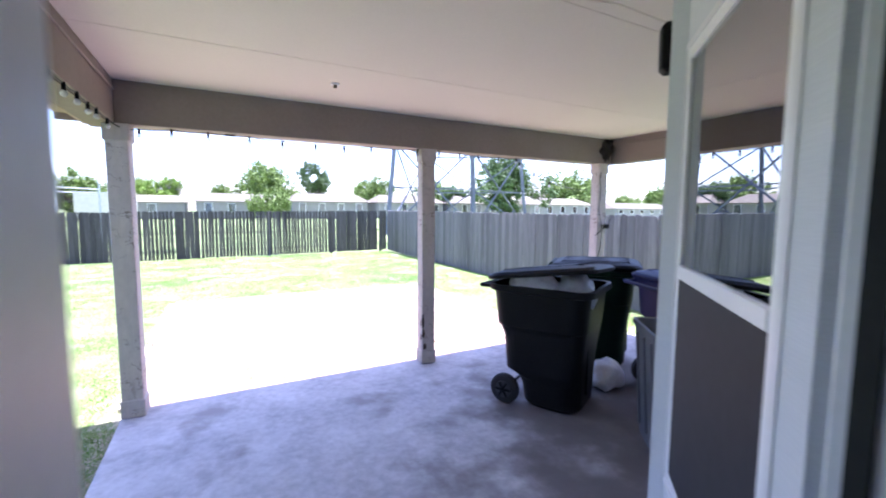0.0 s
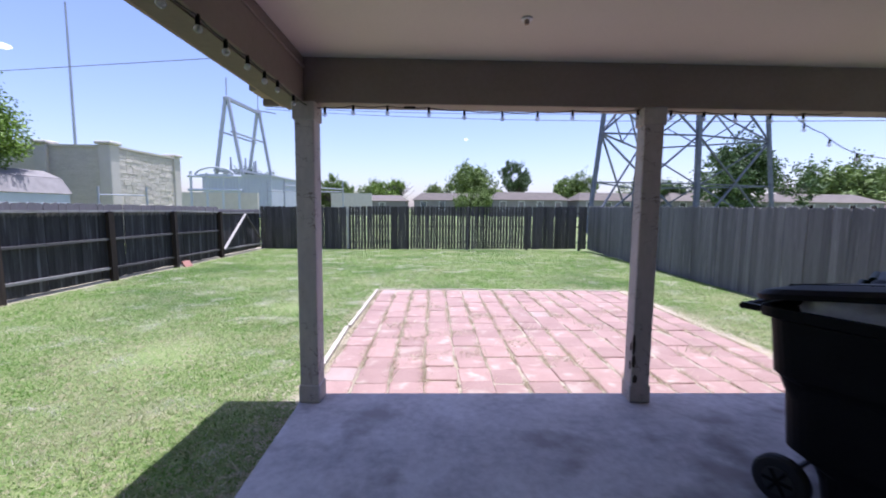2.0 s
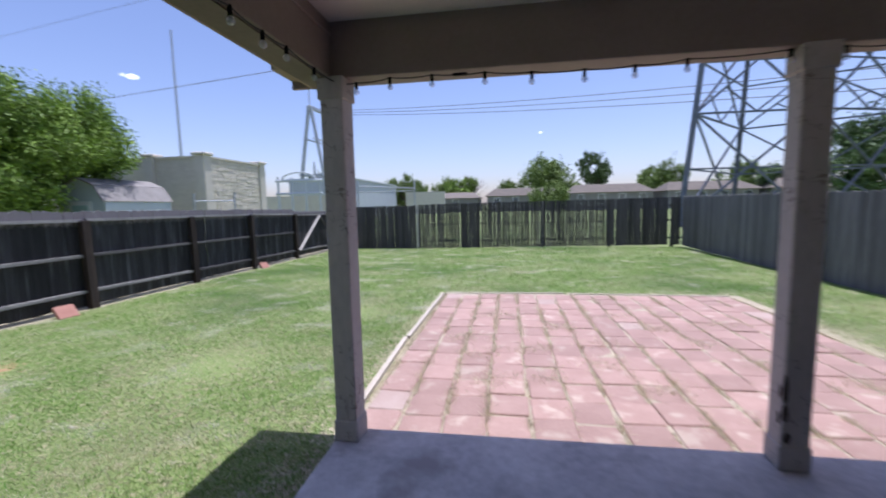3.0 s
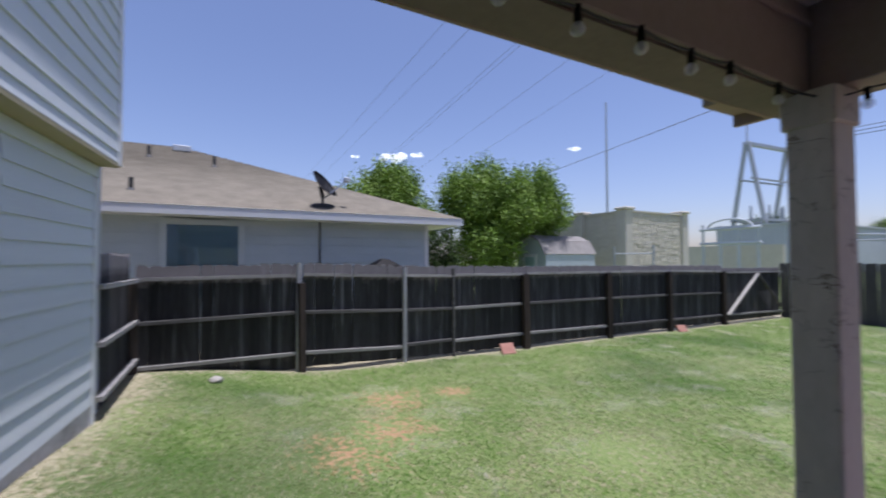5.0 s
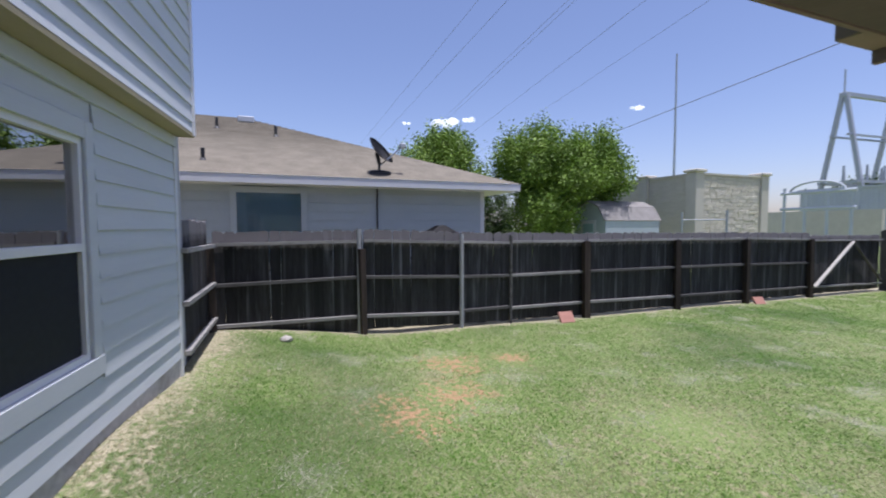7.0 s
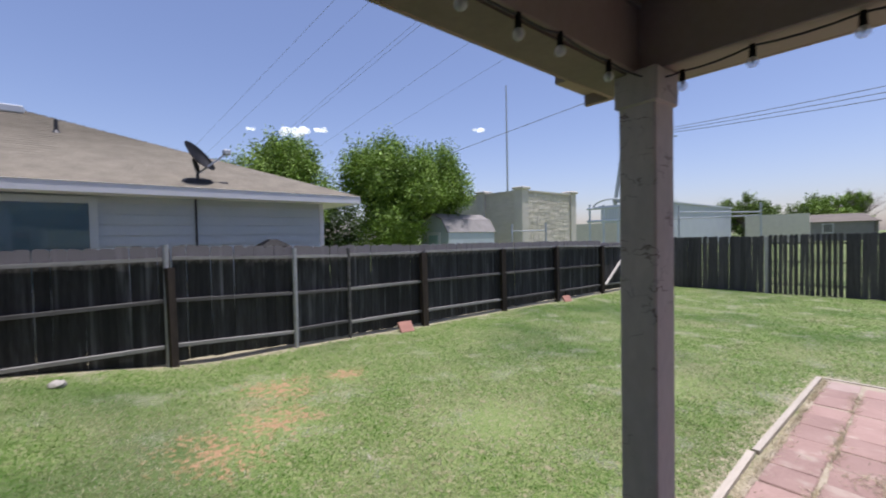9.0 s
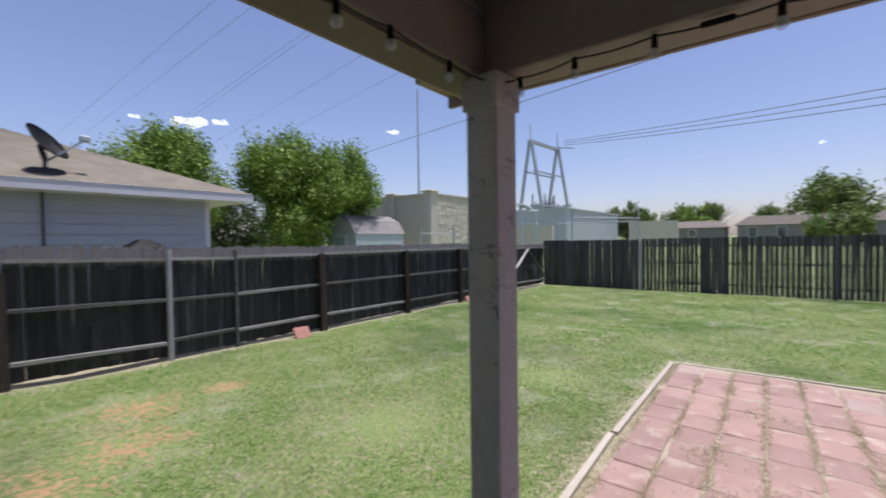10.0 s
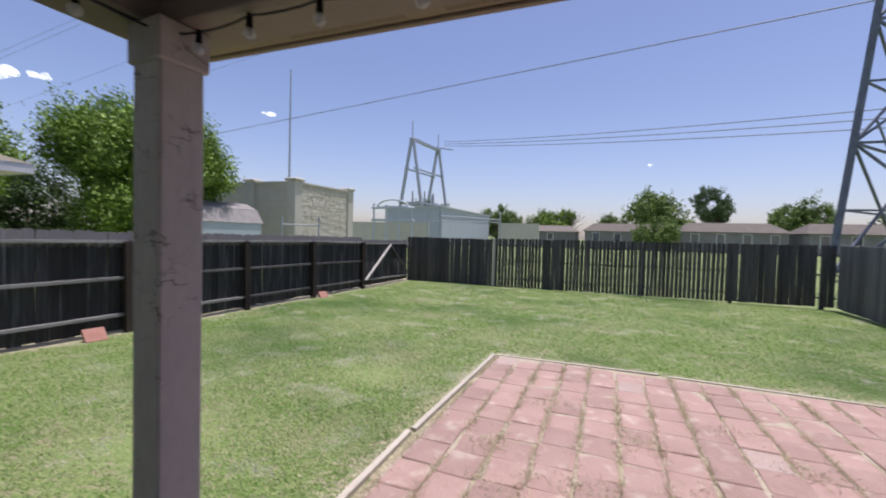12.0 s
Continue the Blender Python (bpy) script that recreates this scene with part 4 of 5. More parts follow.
can = thing("tall_waste_can", "tall light-grey ribbed plastic waste can", "waste can", at=pose(2.86, 1.33, 0, 0, 0, -38))
body = [round_rect(0.19, 0.21, 0.05, 0.0), round_rect(0.22, 0.235, 0.05, 0.45), round_rect(0.24, 0.25, 0.05, 0.73), round_rect(0.255, 0.265, 0.05, 0.74), round_rect(0.25, 0.26, 0.05, 0.77), round_rect(0.225, 0.24, 0.04, 0.765), round_rect(0.19, 0.20, 0.04, 0.05)]
part("body", loft(body), "grey_plastic", can)
for y in (-0.14, 0.0, 0.14):
    bm = strut(bmesh.new(), (-0.2, y, 0.08), (-0.238, y, 0.70), 0.02)
    part("rib", bm, "grey_plastic", can)
for x in (-0.1, 0.1):
    bm = strut(bmesh.new(), (x, -0.216, 0.08), (x, -0.25, 0.70), 0.02)
    part("rib", bm, "grey_plastic", can)

# ---- string lights ----
def garland(name, pts, bulbs, label):
    g = thing(name, label, "string lights")
    tube("wire", pts, 0.0035, "cable", g)
    for x, y, z in bulbs:
        soc = rod(bmesh.new(), (x, y, z + 0.004), (x, y, z - 0.034), 0.008, 0.0095, seg=10)
        s = part("socket", soc, "black_plastic", g)
        bm = bmesh.new()
        bmesh.ops.create_uvsphere(bm, u_segments=14, v_segments=10, radius=0.0165, matrix=Matrix.Translation((x, y, z - 0.048)))
        part("bulb", bm, "bulb_glass", g, smooth=True).visible_shadow = False
        fil = rod(bmesh.new(), (x, y, z - 0.034), (x, y, z - 0.052), 0.0025, seg=6)
        part("filament_stem", fil, "dark_metal", g)
    return g


def swag(anchors, sag=0.03, n=5):
    pts = []
    for a, b in zip(anchors, anchors[1:]):
        a, b = Vector(a), Vector(b)
        for k in range(n):
            t = k / n
            p = a.lerp(b, t)
            p.z -= sag * 4 * t * (1 - t)
            pts.append(p)
    return pts + [Vector(anchors[-1])]


side_y = [0.66, 0.88, 1.10, 1.32, 1.54, 1.75, 1.96, 2.17, 2.375, 2.58, 2.775, 2.955, 3.22]
SX, FYB = -0.243, 3.45
side_b = [(SX, y, 2.052 + 0.008 * (i % 2)) for i, y in enumerate(side_y)]
front_b = [(x, FYB, z) for x, z in ((-0.11, 2.035), (0.08, 2.05), (0.31, 2.05), (0.59, 2.045), (0.83, 2.03), (1.09, 2.025), (1.33, 2.028), (1.57, 2.04), (2.02, 2.05), (2.25, 2.05), (2.48, 2.045), (2.70, 2.04), (2.95, 2.04), (3.18, 2.045))]
all_pts = swag([(SX, 0.45, 2.10)] + side_b + [(-0.20, 3.40, 2.03)] + front_b + [(3.45, FYB, 2.055)], 0.008, 4)
garland("string_lights", all_pts, side_b + front_b, "black festoon string lights with clear round bulbs under the beam")
hang = swag([(3.35, 3.75, 2.12), (3.75, 3.9, 2.0), (4.15, 4.0, 1.86), (4.40, 3.6, 1.75)], 0.02, 5)
garland("string_lights", hang, [tuple(hang[k]) for k in (2, 6, 10)], "loose end of black string lights sagging beside the post")
plug = part("inline_plug", boxes((0.42, 3.443, 2.036, 0.50, 3.459, 2.052), bevel=0.005), "black_plastic")
tagged(plug, "black inline plug on the string-light cable", "plug")

speaker = thing("outdoor_speaker", "black wall-mounted outdoor loudspeaker under the ceiling", "loudspeaker", at=pose(1.852, 0.818, 1.985, 0, 4, 45))
part("cabinet", boxes((-0.032, -0.05, 0, 0.032, 0.05, 0.18), bevel=0.01), "black_plastic", speaker)
part("grille", boxes((-0.026, 0.05, 0.012, 0.026, 0.056, 0.168), bevel=0.003), "screen", speaker)
part("bracket", boxes((-0.01, -0.12, 0.12, 0.01, -0.05, 0.22)), "soffit_tan", speaker)
wire = tube("speaker_wire", [(1.92, 0.90, 2.20), (1.80, 1.05, 2.31), (1.6, 1.2, 2.36), (1.2, 1.45, 2.374)], 0.004, "ceiling")
tagged(wire, "cream cable running across the ceiling", "cable")

head = thing("sprinkler_head", "small white ceiling fixture with a dark centre", "ceiling fixture", at=pose(1.10, 2.80, CZ))
part("plate", rod(bmesh.new(), (0, 0, -0.008), (0, 0, 0), 0.03, seg=20), "trim", head)
part("nozzle", rod(bmesh.new(), (0, 0, -0.03), (0, 0, -0.008), 0.012, seg=12), "fascia_brown", head)

bm = bmesh.new()
bmesh.ops.create_icosphere(bm, subdivisions=4, radius=1)
for v in bm.verts:
    p = v.co.copy()
    v.co = Vector((p.x * 0.11, p.y * 0.07, p.z * 0.13)) * (1 + 0.5 * noise.noise(p * 2.3) + 0.3 * noise.noise(p * 7))
nest = part("wasp_nest", bm, "soot", None, smooth=True)
nest.matrix_basis = pose(4.52, 3.44, 2.23)
tagged(nest, "black sooty nest in the beam corner above the post", "nest")
rnd = random.Random(4)
pts = [(4.38 + rnd.uniform(-0.03, 0.05), 3.36, 1.95 - 0.11 * k) for k in range(11)]
tangle = thing("cable_tangle", "loose black cable hanging down the post", "cable")
tube("cable", pts, 0.005, "cable", tangle)
part("plug", boxes((4.45, 3.33, 1.28, 4.52, 3.37, 1.33), bevel=0.008), "black_plastic", tangle)
tube("cable", [(4.32, 3.36, 1.2), (4.4, 3.34, 1.27), (4.5, 3.34, 1.33), (4.58, 3.36, 1.42)], 0.006, "cable", tangle)


# ---- neighbour's house ----
NX, NY, NZ = -7.2, 6.2, 2.36
nb = thing("neighbour_house", "single-storey pale blue-grey sided house with brown hip roof", "house")
part("wall", boxes((-18.0, -12.0, -0.2, -7.65, 5.6, 2.3)), "siding_far", nb)
for k in range(14):
    if 0.2 + k * 0.16 > 2.1:
        break
    b = lap_board(-12.0, 5.6, 0.0, 0.16, 0.006, 0.03)
    b.transform(pose(-7.65, 0, 0.2 + k * 0.16, 0, 0, 90))
    part("siding_board", b, "siding_far", nb)
part("corner_board", boxes((-7.72, 5.53, -0.2, -7.62, 5.62, 2.3), bevel=0.004), "trim", nb)
part("eave_soffit", boxes((-18.5, -12.5, 2.24, NX + 0.0, NY, 2.27)), "trim", nb)
part("fascia", boxes((NX - 0.002, -12.5, 2.235, NX + 0.022, NY + 0.022, 2.385), bevel=0.003), "trim", nb)
part("fascia", boxes((-18.5, NY - 0.002, 2.235, NX - 0.004, NY + 0.022, 2.385), bevel=0.003), "trim", nb)
RD, RS = 5.5, 0.40
bm = bmesh.new()
c1, c2, c3, c4 = (NX + 0.03, NY + 0.03, NZ + 0.02), (NX + 0.03, -12.5, NZ + 0.02), (-18.5, -12.5, NZ + 0.02), (-18.5, NY + 0.03, NZ + 0.02)
r1, r2 = (NX - RD, NY - RD, NZ + RD * RS), (NX - RD, -7.0, NZ + RD * RS)
v1, v2, v3, v4, w1, w2 = [bm.verts.new(p) for p in (c1, c2, c3, c4, r1, r2)]
for f in ((v2, v1, w1, w2), (v1, v4, w1), (v4, v3, w2, w1), (v3, v2, w2), (v1, v2, v3, v4)):
    bm.faces.new(f)
part("roof", bm, "shingle", nb)
# shingle courses, each a thin lip along the slope
for k in range(1, 34):
    d = k * RD / 34
    z = NZ + 0.02 + d * RS
    bm = boxes((NX - d - 0.01, -11.0 + d * 0.3, z - 0.004, NX - d + 0.012, NY - d, z + 0.0015))
    part("shingle_course", bm, "shingle", nb)
tb = ring_frame(0.83, 2.07, 0.8, 2.21, 0.10, -0.05, 0.0)
tb.transform(pose(-7.65, 0, 0, 0, 0, 90))
part("window_trim", tb, "siding_far", nb)
nwin = part("window", boxes((-7.612, 0.93, 0.9, -7.606, 1.97, 2.11)), "pane_far", nb)
nwin.visible_shadow = False
part("blind", boxes((-7.622, 0.935, 0.9, -7.617, 1.965, 2.105)), "blind", nwin)
for y, d, h in ((0.25, 3.75, 0.25), (1.55, 3.25, 0.25), (0.40, 0.75, 0.22)):
    z = NZ + d * RS
    p = rod(bmesh.new(), (NX - d, y, z - 0.05), (NX - d, y, z + h), 0.035, seg=12)
    rod(p, (NX - d, y, z - 0.02), (NX - d, y, z + 0.05), 0.09, 0.04, seg=14)
    part("vent_pipe", p, "dark_metal", nb)
part("roof_vent", boxes((NX - 5.1, 0.60, NZ + 4.85 * RS, NX - 4.8, 1.0, NZ + 4.85 * RS + 0.16), bevel=0.02), "white_metal", nb)
# thin black cable down the neighbour's wall
part("downspout", boxes((-7.63, 3.335, 0.3, -7.60, 3.36, 2.3)), "dark_metal", nb)

dish = thing("satellite_dish", "dark grey satellite dish on a roof mount", "satellite dish", at=pose(-7.55, 3.38, 2.50))
part("foot", boxes((-0.25, -0.2, -0.06, 0.12, 0.2, 0.06), bevel=0.03), "dark_metal", dish)
mast = rod(bmesh.new(), (0, 0, 0.0), (0, 0, 0.30), 0.025, seg=10)
part("mast", mast, "dark_metal", dish)
bm = bmesh.new()
vs = [[bm.verts.new((0.27 * r * math.cos(a), 0.31 * r * math.sin(a), 0.09 * r * r)) for a in [k * math.tau / 28 for k in range(28)]] for r in (0.25, 0.5, 0.75, 1.0)]
bm.faces.new(vs[0])
for u, v in zip(vs, vs[1:]):
    for k in range(28):
        bm.faces.new((u[k], v[k], v[(k + 1) % 28], u[(k + 1) % 28]))
bmesh.ops.solidify(bm, geom=bm.faces[:], thickness=0.012)
bm.transform(pose(0, -0.02, 0.40, -52, 0, -42))
part("reflector", bm, "dark_metal", dish, smooth=True)
arm = strut(bmesh.new(), (0, 0.0, 0.16), (0.05, 0.44, 0.54), 0.028)
part("feed_arm", arm, "metal_grey", dish)
part("receiver", boxes((-0.01, 0.38, 0.51, 0.11, 0.50, 0.60), bevel=0.015), "white_metal", dish)
br = strut(bmesh.new(), (0, 0, 0.2), (0, -0.05, 0.40), 0.06)
part("bracket", br, "dark_metal", dish)


# ---- trees ----
def tree(name, at, lobes, leaf, count, size, label, trunk_h, trunk_r, seed):
    """lobes: (x, y, z, radius) round the foot. Leaves lie in clumps within the outer skin of the lobes."""
    rnd = np.random.RandomState(seed)
    t = thing(name, label, "tree", at=Matrix.Translation(at))
    bm = bmesh.new()
    top = (rnd.uniform(-0.1, 0.1) * trunk_h, rnd.uniform(-0.1, 0.1) * trunk_h, trunk_h)
    rod(bm, (0, 0, -0.3), top, trunk_r, trunk_r * 0.65, seg=9)
    part("trunk", bm, "bark", t)
    for x, y, z, r in lobes:
        lb = bmesh.new()
        mid = Vector(top).lerp(Vector((x, y, z)), 0.5) + Vector((0, 0, 0.12 * r))
        rod(lb, top, mid, trunk_r * 0.5, trunk_r * 0.3, seg=6)
        rod(lb, mid, (x, y, z + 0.2 * r), trunk_r * 0.3, trunk_r * 0.08, seg=6)
        part("limb", lb, "bark", t)
    wts = np.array([l[3] ** 2 for l in lobes])
    wts = wts / wts.sum()
    clumps = max(330, count // 90)
    which = rnd.choice(len(lobes), clumps, p=wts)
    L = np.array(lobes)[which]
    v = rnd.normal(size=(clumps, 3))
    v /= np.linalg.norm(v, axis=1)[:, None]
    rad = L[:, 3] * (0.55 + 0.5 * rnd.rand(clumps) ** 0.6)
    cc = L[:, :3] + v * rad[:, None] * np.array([1, 1, 0.92])
    cc[:, 2] = np.maximum(cc[:, 2], 0.25)
    k = rnd.randint(0, clumps, count)
    spread = np.median(L[:, 3]) * 0.13
    # sprigs reach outwards and up from each clump
    reach = v * 0.8 + np.array([0, 0, 0.9])
    reach *= (0.4 + 1.6 * rnd.rand(clumps) ** 2)[:, None]
    p = cc[k] + np.clip(rnd.normal(size=(count, 3)), -1.7, 1.7) * spread + reach[k] * (np.clip(rnd.normal(size=(count, 1)), -1.5, 1.5) * spread * 1.2)
    a = rnd.normal(size=(count, 3)) * np.array([1, 1, 0.55])
    a /= np.linalg.norm(a, axis=1)[:, None]
    b = np.cross(a, rnd.normal(size=(count, 3)))
    b /= np.linalg.norm(b, axis=1)[:, None]
    s = size * (0.6 + 0.8 * rnd.rand(count))[:, None]
    q = np.stack([p - a * s, p + b * s * 0.5, p + a * s, p - b * s * 0.5], axis=1).reshape(-1, 3)
    me = bpy.data.meshes.new("crown")
    me.from_pydata(q.tolist(), [], np.arange(4 * count).reshape(-1, 4).tolist())
    me.materials.append(M[leaf])
    crown = new("crown", me)
    crown.parent = t
    return t


def lobes_of(w, d, h, base, n, seed, r=None):
    rnd = random.Random(seed)
    out = []
    for _ in range(n):
        u, v, q = rnd.uniform(-1, 1), rnd.uniform(-1, 1), rnd.random()
        k = math.sqrt(max(0.12, 1 - (2 * q - 0.9) ** 2 * 0.8))
        out.append((u * w * 0.40 * k, v * d * 0.36 * k, base + (h - base) * (0.20 + 0.60 * q), (r or 0.2 * w) * rnd.uniform(0.8, 1.2)))
    return out


G0 = -0.19
tree("tree", (-14.6, 12.4, G0), lobes_of(5.6, 5.2, 6.0, 0.6, 18, 3, 1.1), "leaf_bright", 120000, 0.052, "bushy bright green tree behind the neighbour's roof", 1.6, 0.16, 3)
tree("tree", (-16.0, 7.2, G0), lobes_of(5.0, 5.4, 5.9, 1.2, 12, 6, 1.0), "leaf_bright", 60000, 0.052, "bright green leafy tree behind the roof", 1.8, 0.15, 6)
tree("tree", (-18.5, 11.2, G0), lobes_of(4.5, 4.4, 4.6, 0.4, 9, 9, 0.95), "leaf_dark", 26000, 0.055, "dark green bush behind the fence", 1.2, 0.12, 9)

far = (
    ((-29.0, 122, 9.6), 10, "leaf_olive"), ((-17.0, 118, 9.4), 8.5, "leaf_olive"), ((-10.5, 110, 8.8), 7.5, "leaf_bright"), ((1.5, 126, 8.0), 7, "leaf_olive"), ((12.5, 120, 12.0), 14.5, "leaf_olive"),
    ((24.3, 120, 15.0), 7.6, "leaf_dark"), ((40.5, 118, 11.6), 10.5, "leaf_olive"), ((52.5, 70, 12.2), 12.5, "leaf_dark"), ((53.0, 92, 7.4), 9, "leaf_dark"), ((94.0, 92, 10.2), 18, "leaf_olive"), ((114.0, 90, 6.6), 8, "leaf_olive"),
    ((135.0, 92, 7.0), 14, "leaf_olive"), ((8.5, 84, 4.6), 6, "leaf_olive"), ((-46.0, 110, 10.5), 10, "leaf_dark"), ((64.0, 124, 11.0), 11, "leaf_olive"),
)
for i, ((x, y, h), w, leaf) in enumerate(far):
    tall = h > 13
    n = tree("tree", (x, y, G0), lobes_of(w * 1.15, w * 1.15, h * 1.08, (0.34 if tall else 0.06) * h, 14, 40 + i, 0.235 * w), leaf, 20000, 0.022 * w, "round green tree in the distance" if not tall else "tall dark green tree in the distance", 0.35 * h, 0.03 * w, 40 + i)
    n["group"] = "distant trees"


def bare_tree(at, h, seed):
    t = thing("bare_tree", "leafless grey-brown tree in the distance", "tree", at=Matrix.Translation(at))
    rnd = random.Random(seed)
    bm = bmesh.new()
    rod(bm, (0, 0, -0.3), (0, 0, h * 0.4), h * 0.03, h * 0.02, seg=7)
    part("trunk", bm, "twig", t)
    bm = bmesh.new()
    for _ in range(60):
        a, e = rnd.uniform(0, math.tau), rnd.uniform(0.5, 1.4)
        p = Vector((0, 0, h * rnd.uniform(0.3, 0.45)))
        d = Vector((math.cos(a) * math.cos(e), math.sin(a) * math.cos(e), math.sin(e)))
        q = p + d * h * rnd.uniform(0.35, 0.6)
        rod(bm, p, q, h * 0.008, h * 0.002, seg=4)
        for _ in range(5):
            s = p.lerp(q, rnd.uniform(0.4, 1))
            rod(bm, s, s + Vector((rnd.uniform(-1, 1), rnd.uniform(-1, 1), rnd.uniform(0, 1))) * h * 0.13, h * 0.004, h * 0.001, seg=3)
    part("crown", bm, "twig", t)["kind"] = "stuff"


bare_tree((72.0, 84.0, G0), 9.0, 2)
bare_tree((-8.4, 112.0, G0), 10.0, 5)


# ---- far houses ----
def far_house(x0, x1, y, eave, ridge, label, depth=9.0, wall_mat="far_wall", roof_mat="shingle_far"):
    h = thing("distant_house", label, "house", at=Matrix.Translation((0, 0, 0)), group="distant houses")
    part("wall", boxes((x0, y, -0.3, x1, y + depth, eave)), wall_mat, h)
    bm = bmesh.new()
    o = 0.5
    c = [(x0 - o, y - o, eave), (x1 + o, y - o, eave), (x1 + o, y + depth + o, eave), (x0 - o, y + depth + o, eave), (x0 + 1.5, y + depth / 2, ridge), (x1 - 1.5, y + depth / 2, ridge)]
    v = [bm.verts.new(p) for p in c]
    for f in ((0, 1, 5, 4), (1, 2, 5), (2, 3, 4, 5), (3, 0, 4), (3, 2, 1, 0)):
        bm.faces.new([v[k] for k in f])
    part("roof", bm, roof_mat, h)
    k = x0 + 1.5
    while k < x1 - 2:
        w = part("window", boxes((k, y - 0.03, 1.2, k + 1.2, y - 0.001, eave - 0.4)), "pane_far", h)
        part("window_frame", ring_frame(k - 0.1, k + 1.3, 1.1, eave - 0.3, 0.1, y - 0.06, y - 0.005), "trim", w)
        k += 4.0
    return h


far_house(-3.5, 12.0, 92, 3.2, 4.9, "long low house with grey-brown roof in the distance")
far_house(13.5, 29.5, 90, 3.4, 5.2, "low house with brown roof in the distance")
far_house(31.5, 47.5, 88, 3.4, 5.2, "low house with tan roof in the distance")
far_house(49.0, 62.0, 84, 3.4, 5.2, "low house with tan roof in the distance")
far_house(64.0, 84.0, 76, 3.2, 4.9, "low house with orange-tan roof in the distance")
far_house(88.0, 112.0, 72, 2.4, 3.9, "low house with pale roof in the distance")
far_house(-21.0, -5.5, 96, 3.0, 4.4, "long low grey house in the distance")
rh = far_house(16.0, 26.0, -4.0, 2.62, 4.4, "cream single-storey neighbouring house with pale hip roof", depth=14.2, wall_mat="stone_block", roof_mat="shed_roof")

# unidentified dark thing above the fence, its form is a guess
lid = thing("dark_object", "black slanted unidentified object showing above the fence", "grill", at=pose(-6.6, 4.25, 0))
part("cover", loft([round_rect(0.22, 0.30, 0.05, G0), round_rect(0.24, 0.32, 0.05, 1.15), round_rect(0.20, 0.26, 0.05, 1.42), round_rect(0.08, 0.06, 0.03, 1.54)]), "black_plastic", lid)

# ---- garden shed ----
shed = thing("garden_shed", "pale blue-grey gambrel shed with grey shingled roof", "shed")
sx0, sx1, sy0, sy1 = -14.05, -12.2, 13.0, 15.7
bm = bmesh.new()
prof = [(sx0, G0), (sx1, G0), (sx1, 1.72), (sx1 - 0.35, 2.25), ((sx0 + sx1) / 2, 2.50), (sx0 + 0.35, 2.25), (sx0, 1.72)]
a = [bm.verts.new((x, sy0, z)) for x, z in prof]
b = [bm.verts.new((x, sy1, z)) for x, z in prof]
bm.faces.new(a)
bm.faces.new(b[::-1])
for i in range(len(prof)):
    bm.faces.new((a[i], b[i], b[(i + 1) % len(prof)], a[(i + 1) % len(prof)]))
part("body", bm, "siding_far", shed)
for (xa, za), (xb, zb) in zip(prof[2:6], prof[3:7]):
    bm = bmesh.new()
    n = Vector((zb - za, 0, xa - xb)).normalized() * -0.04
    if n.z < 0:
        n = -n
    ring = [Vector((xa, 0, za)), Vector((xb, 0, zb)), Vector((xb, 0, zb)) + n, Vector((xa, 0, za)) + n]
    lo = [bm.verts.new((p.x, sy0 - 0.08, p.z)) for p in ring]
    hi = [bm.verts.new((p.x, sy1 + 0.08, p.z)) for p in ring]
    bm.faces.new(lo)
    bm.faces.new(hi[::-1])
    for i in range(4):
        bm.faces.new((lo[i], hi[i], hi[(i + 1) % 4], lo[(i + 1) % 4]))
    bmesh.ops.recalc_face_normals(bm, faces=bm.faces[:])
    part("roof_panel", bm, "shed_roof", shed)
part("door", boxes((-13.55, 12.97, G0, -12.7, 12.995, 1.75), bevel=0.004), "trim", shed)
part("door_panel", boxes((-13.42, 12.95, 1.2, -12.83, 12.968, 1.62)), "blind", shed)

# ---- stone screen wall ----
sw = thing("stone_screen_wall", "cream split-face stone screen wall with capped pillars", "wall")
WH = 3.62
part("panel", boxes((-12.28, 17.6, -0.3, -12.0, 21.5, WH)), "stone_panel", sw)
part("panel", boxes((-17.0, 17.42, -0.3, -12.2, 17.6, WH)), "stone_panel", sw)
rnd = random.Random(8)
stones = []
z = 0.95
for k in range(17):
    y = 17.75
    while y < 21.2:
        w = rnd.uniform(0.22, 0.55)
        stones.append((-12.0, y, z, -12.0 + rnd.uniform(0.012, 0.028), min(y + w, 21.3) - 0.004, z + 0.152))
        y += w
    z += 0.155
for s in stones:
    part("stone", boxes(s, bevel=0.012), "stone_panel", sw)
for x, y in ((-12.15, 17.55), (-12.15, 21.6), (-14.6, 17.55), (-17.0, 17.55)):
    part("pillar", boxes((x - 0.24, y - 0.24, -0.3, x + 0.24, y + 0.24, 3.72), bevel=0.02), "stone_block", sw)
    part("pillar_cap", boxes((x - 0.32, y - 0.32, 3.72, x + 0.32, y + 0.32, 3.84), bevel=0.03), "stone_block", sw)
part("coping", boxes((-17.0, 17.36, WH, -12.4, 17.66, WH + 0.08)), "stone_block", sw)
part("coping", boxes((-12.34, 17.8, WH, -11.94, 21.36, WH + 0.08)), "stone_block", sw)

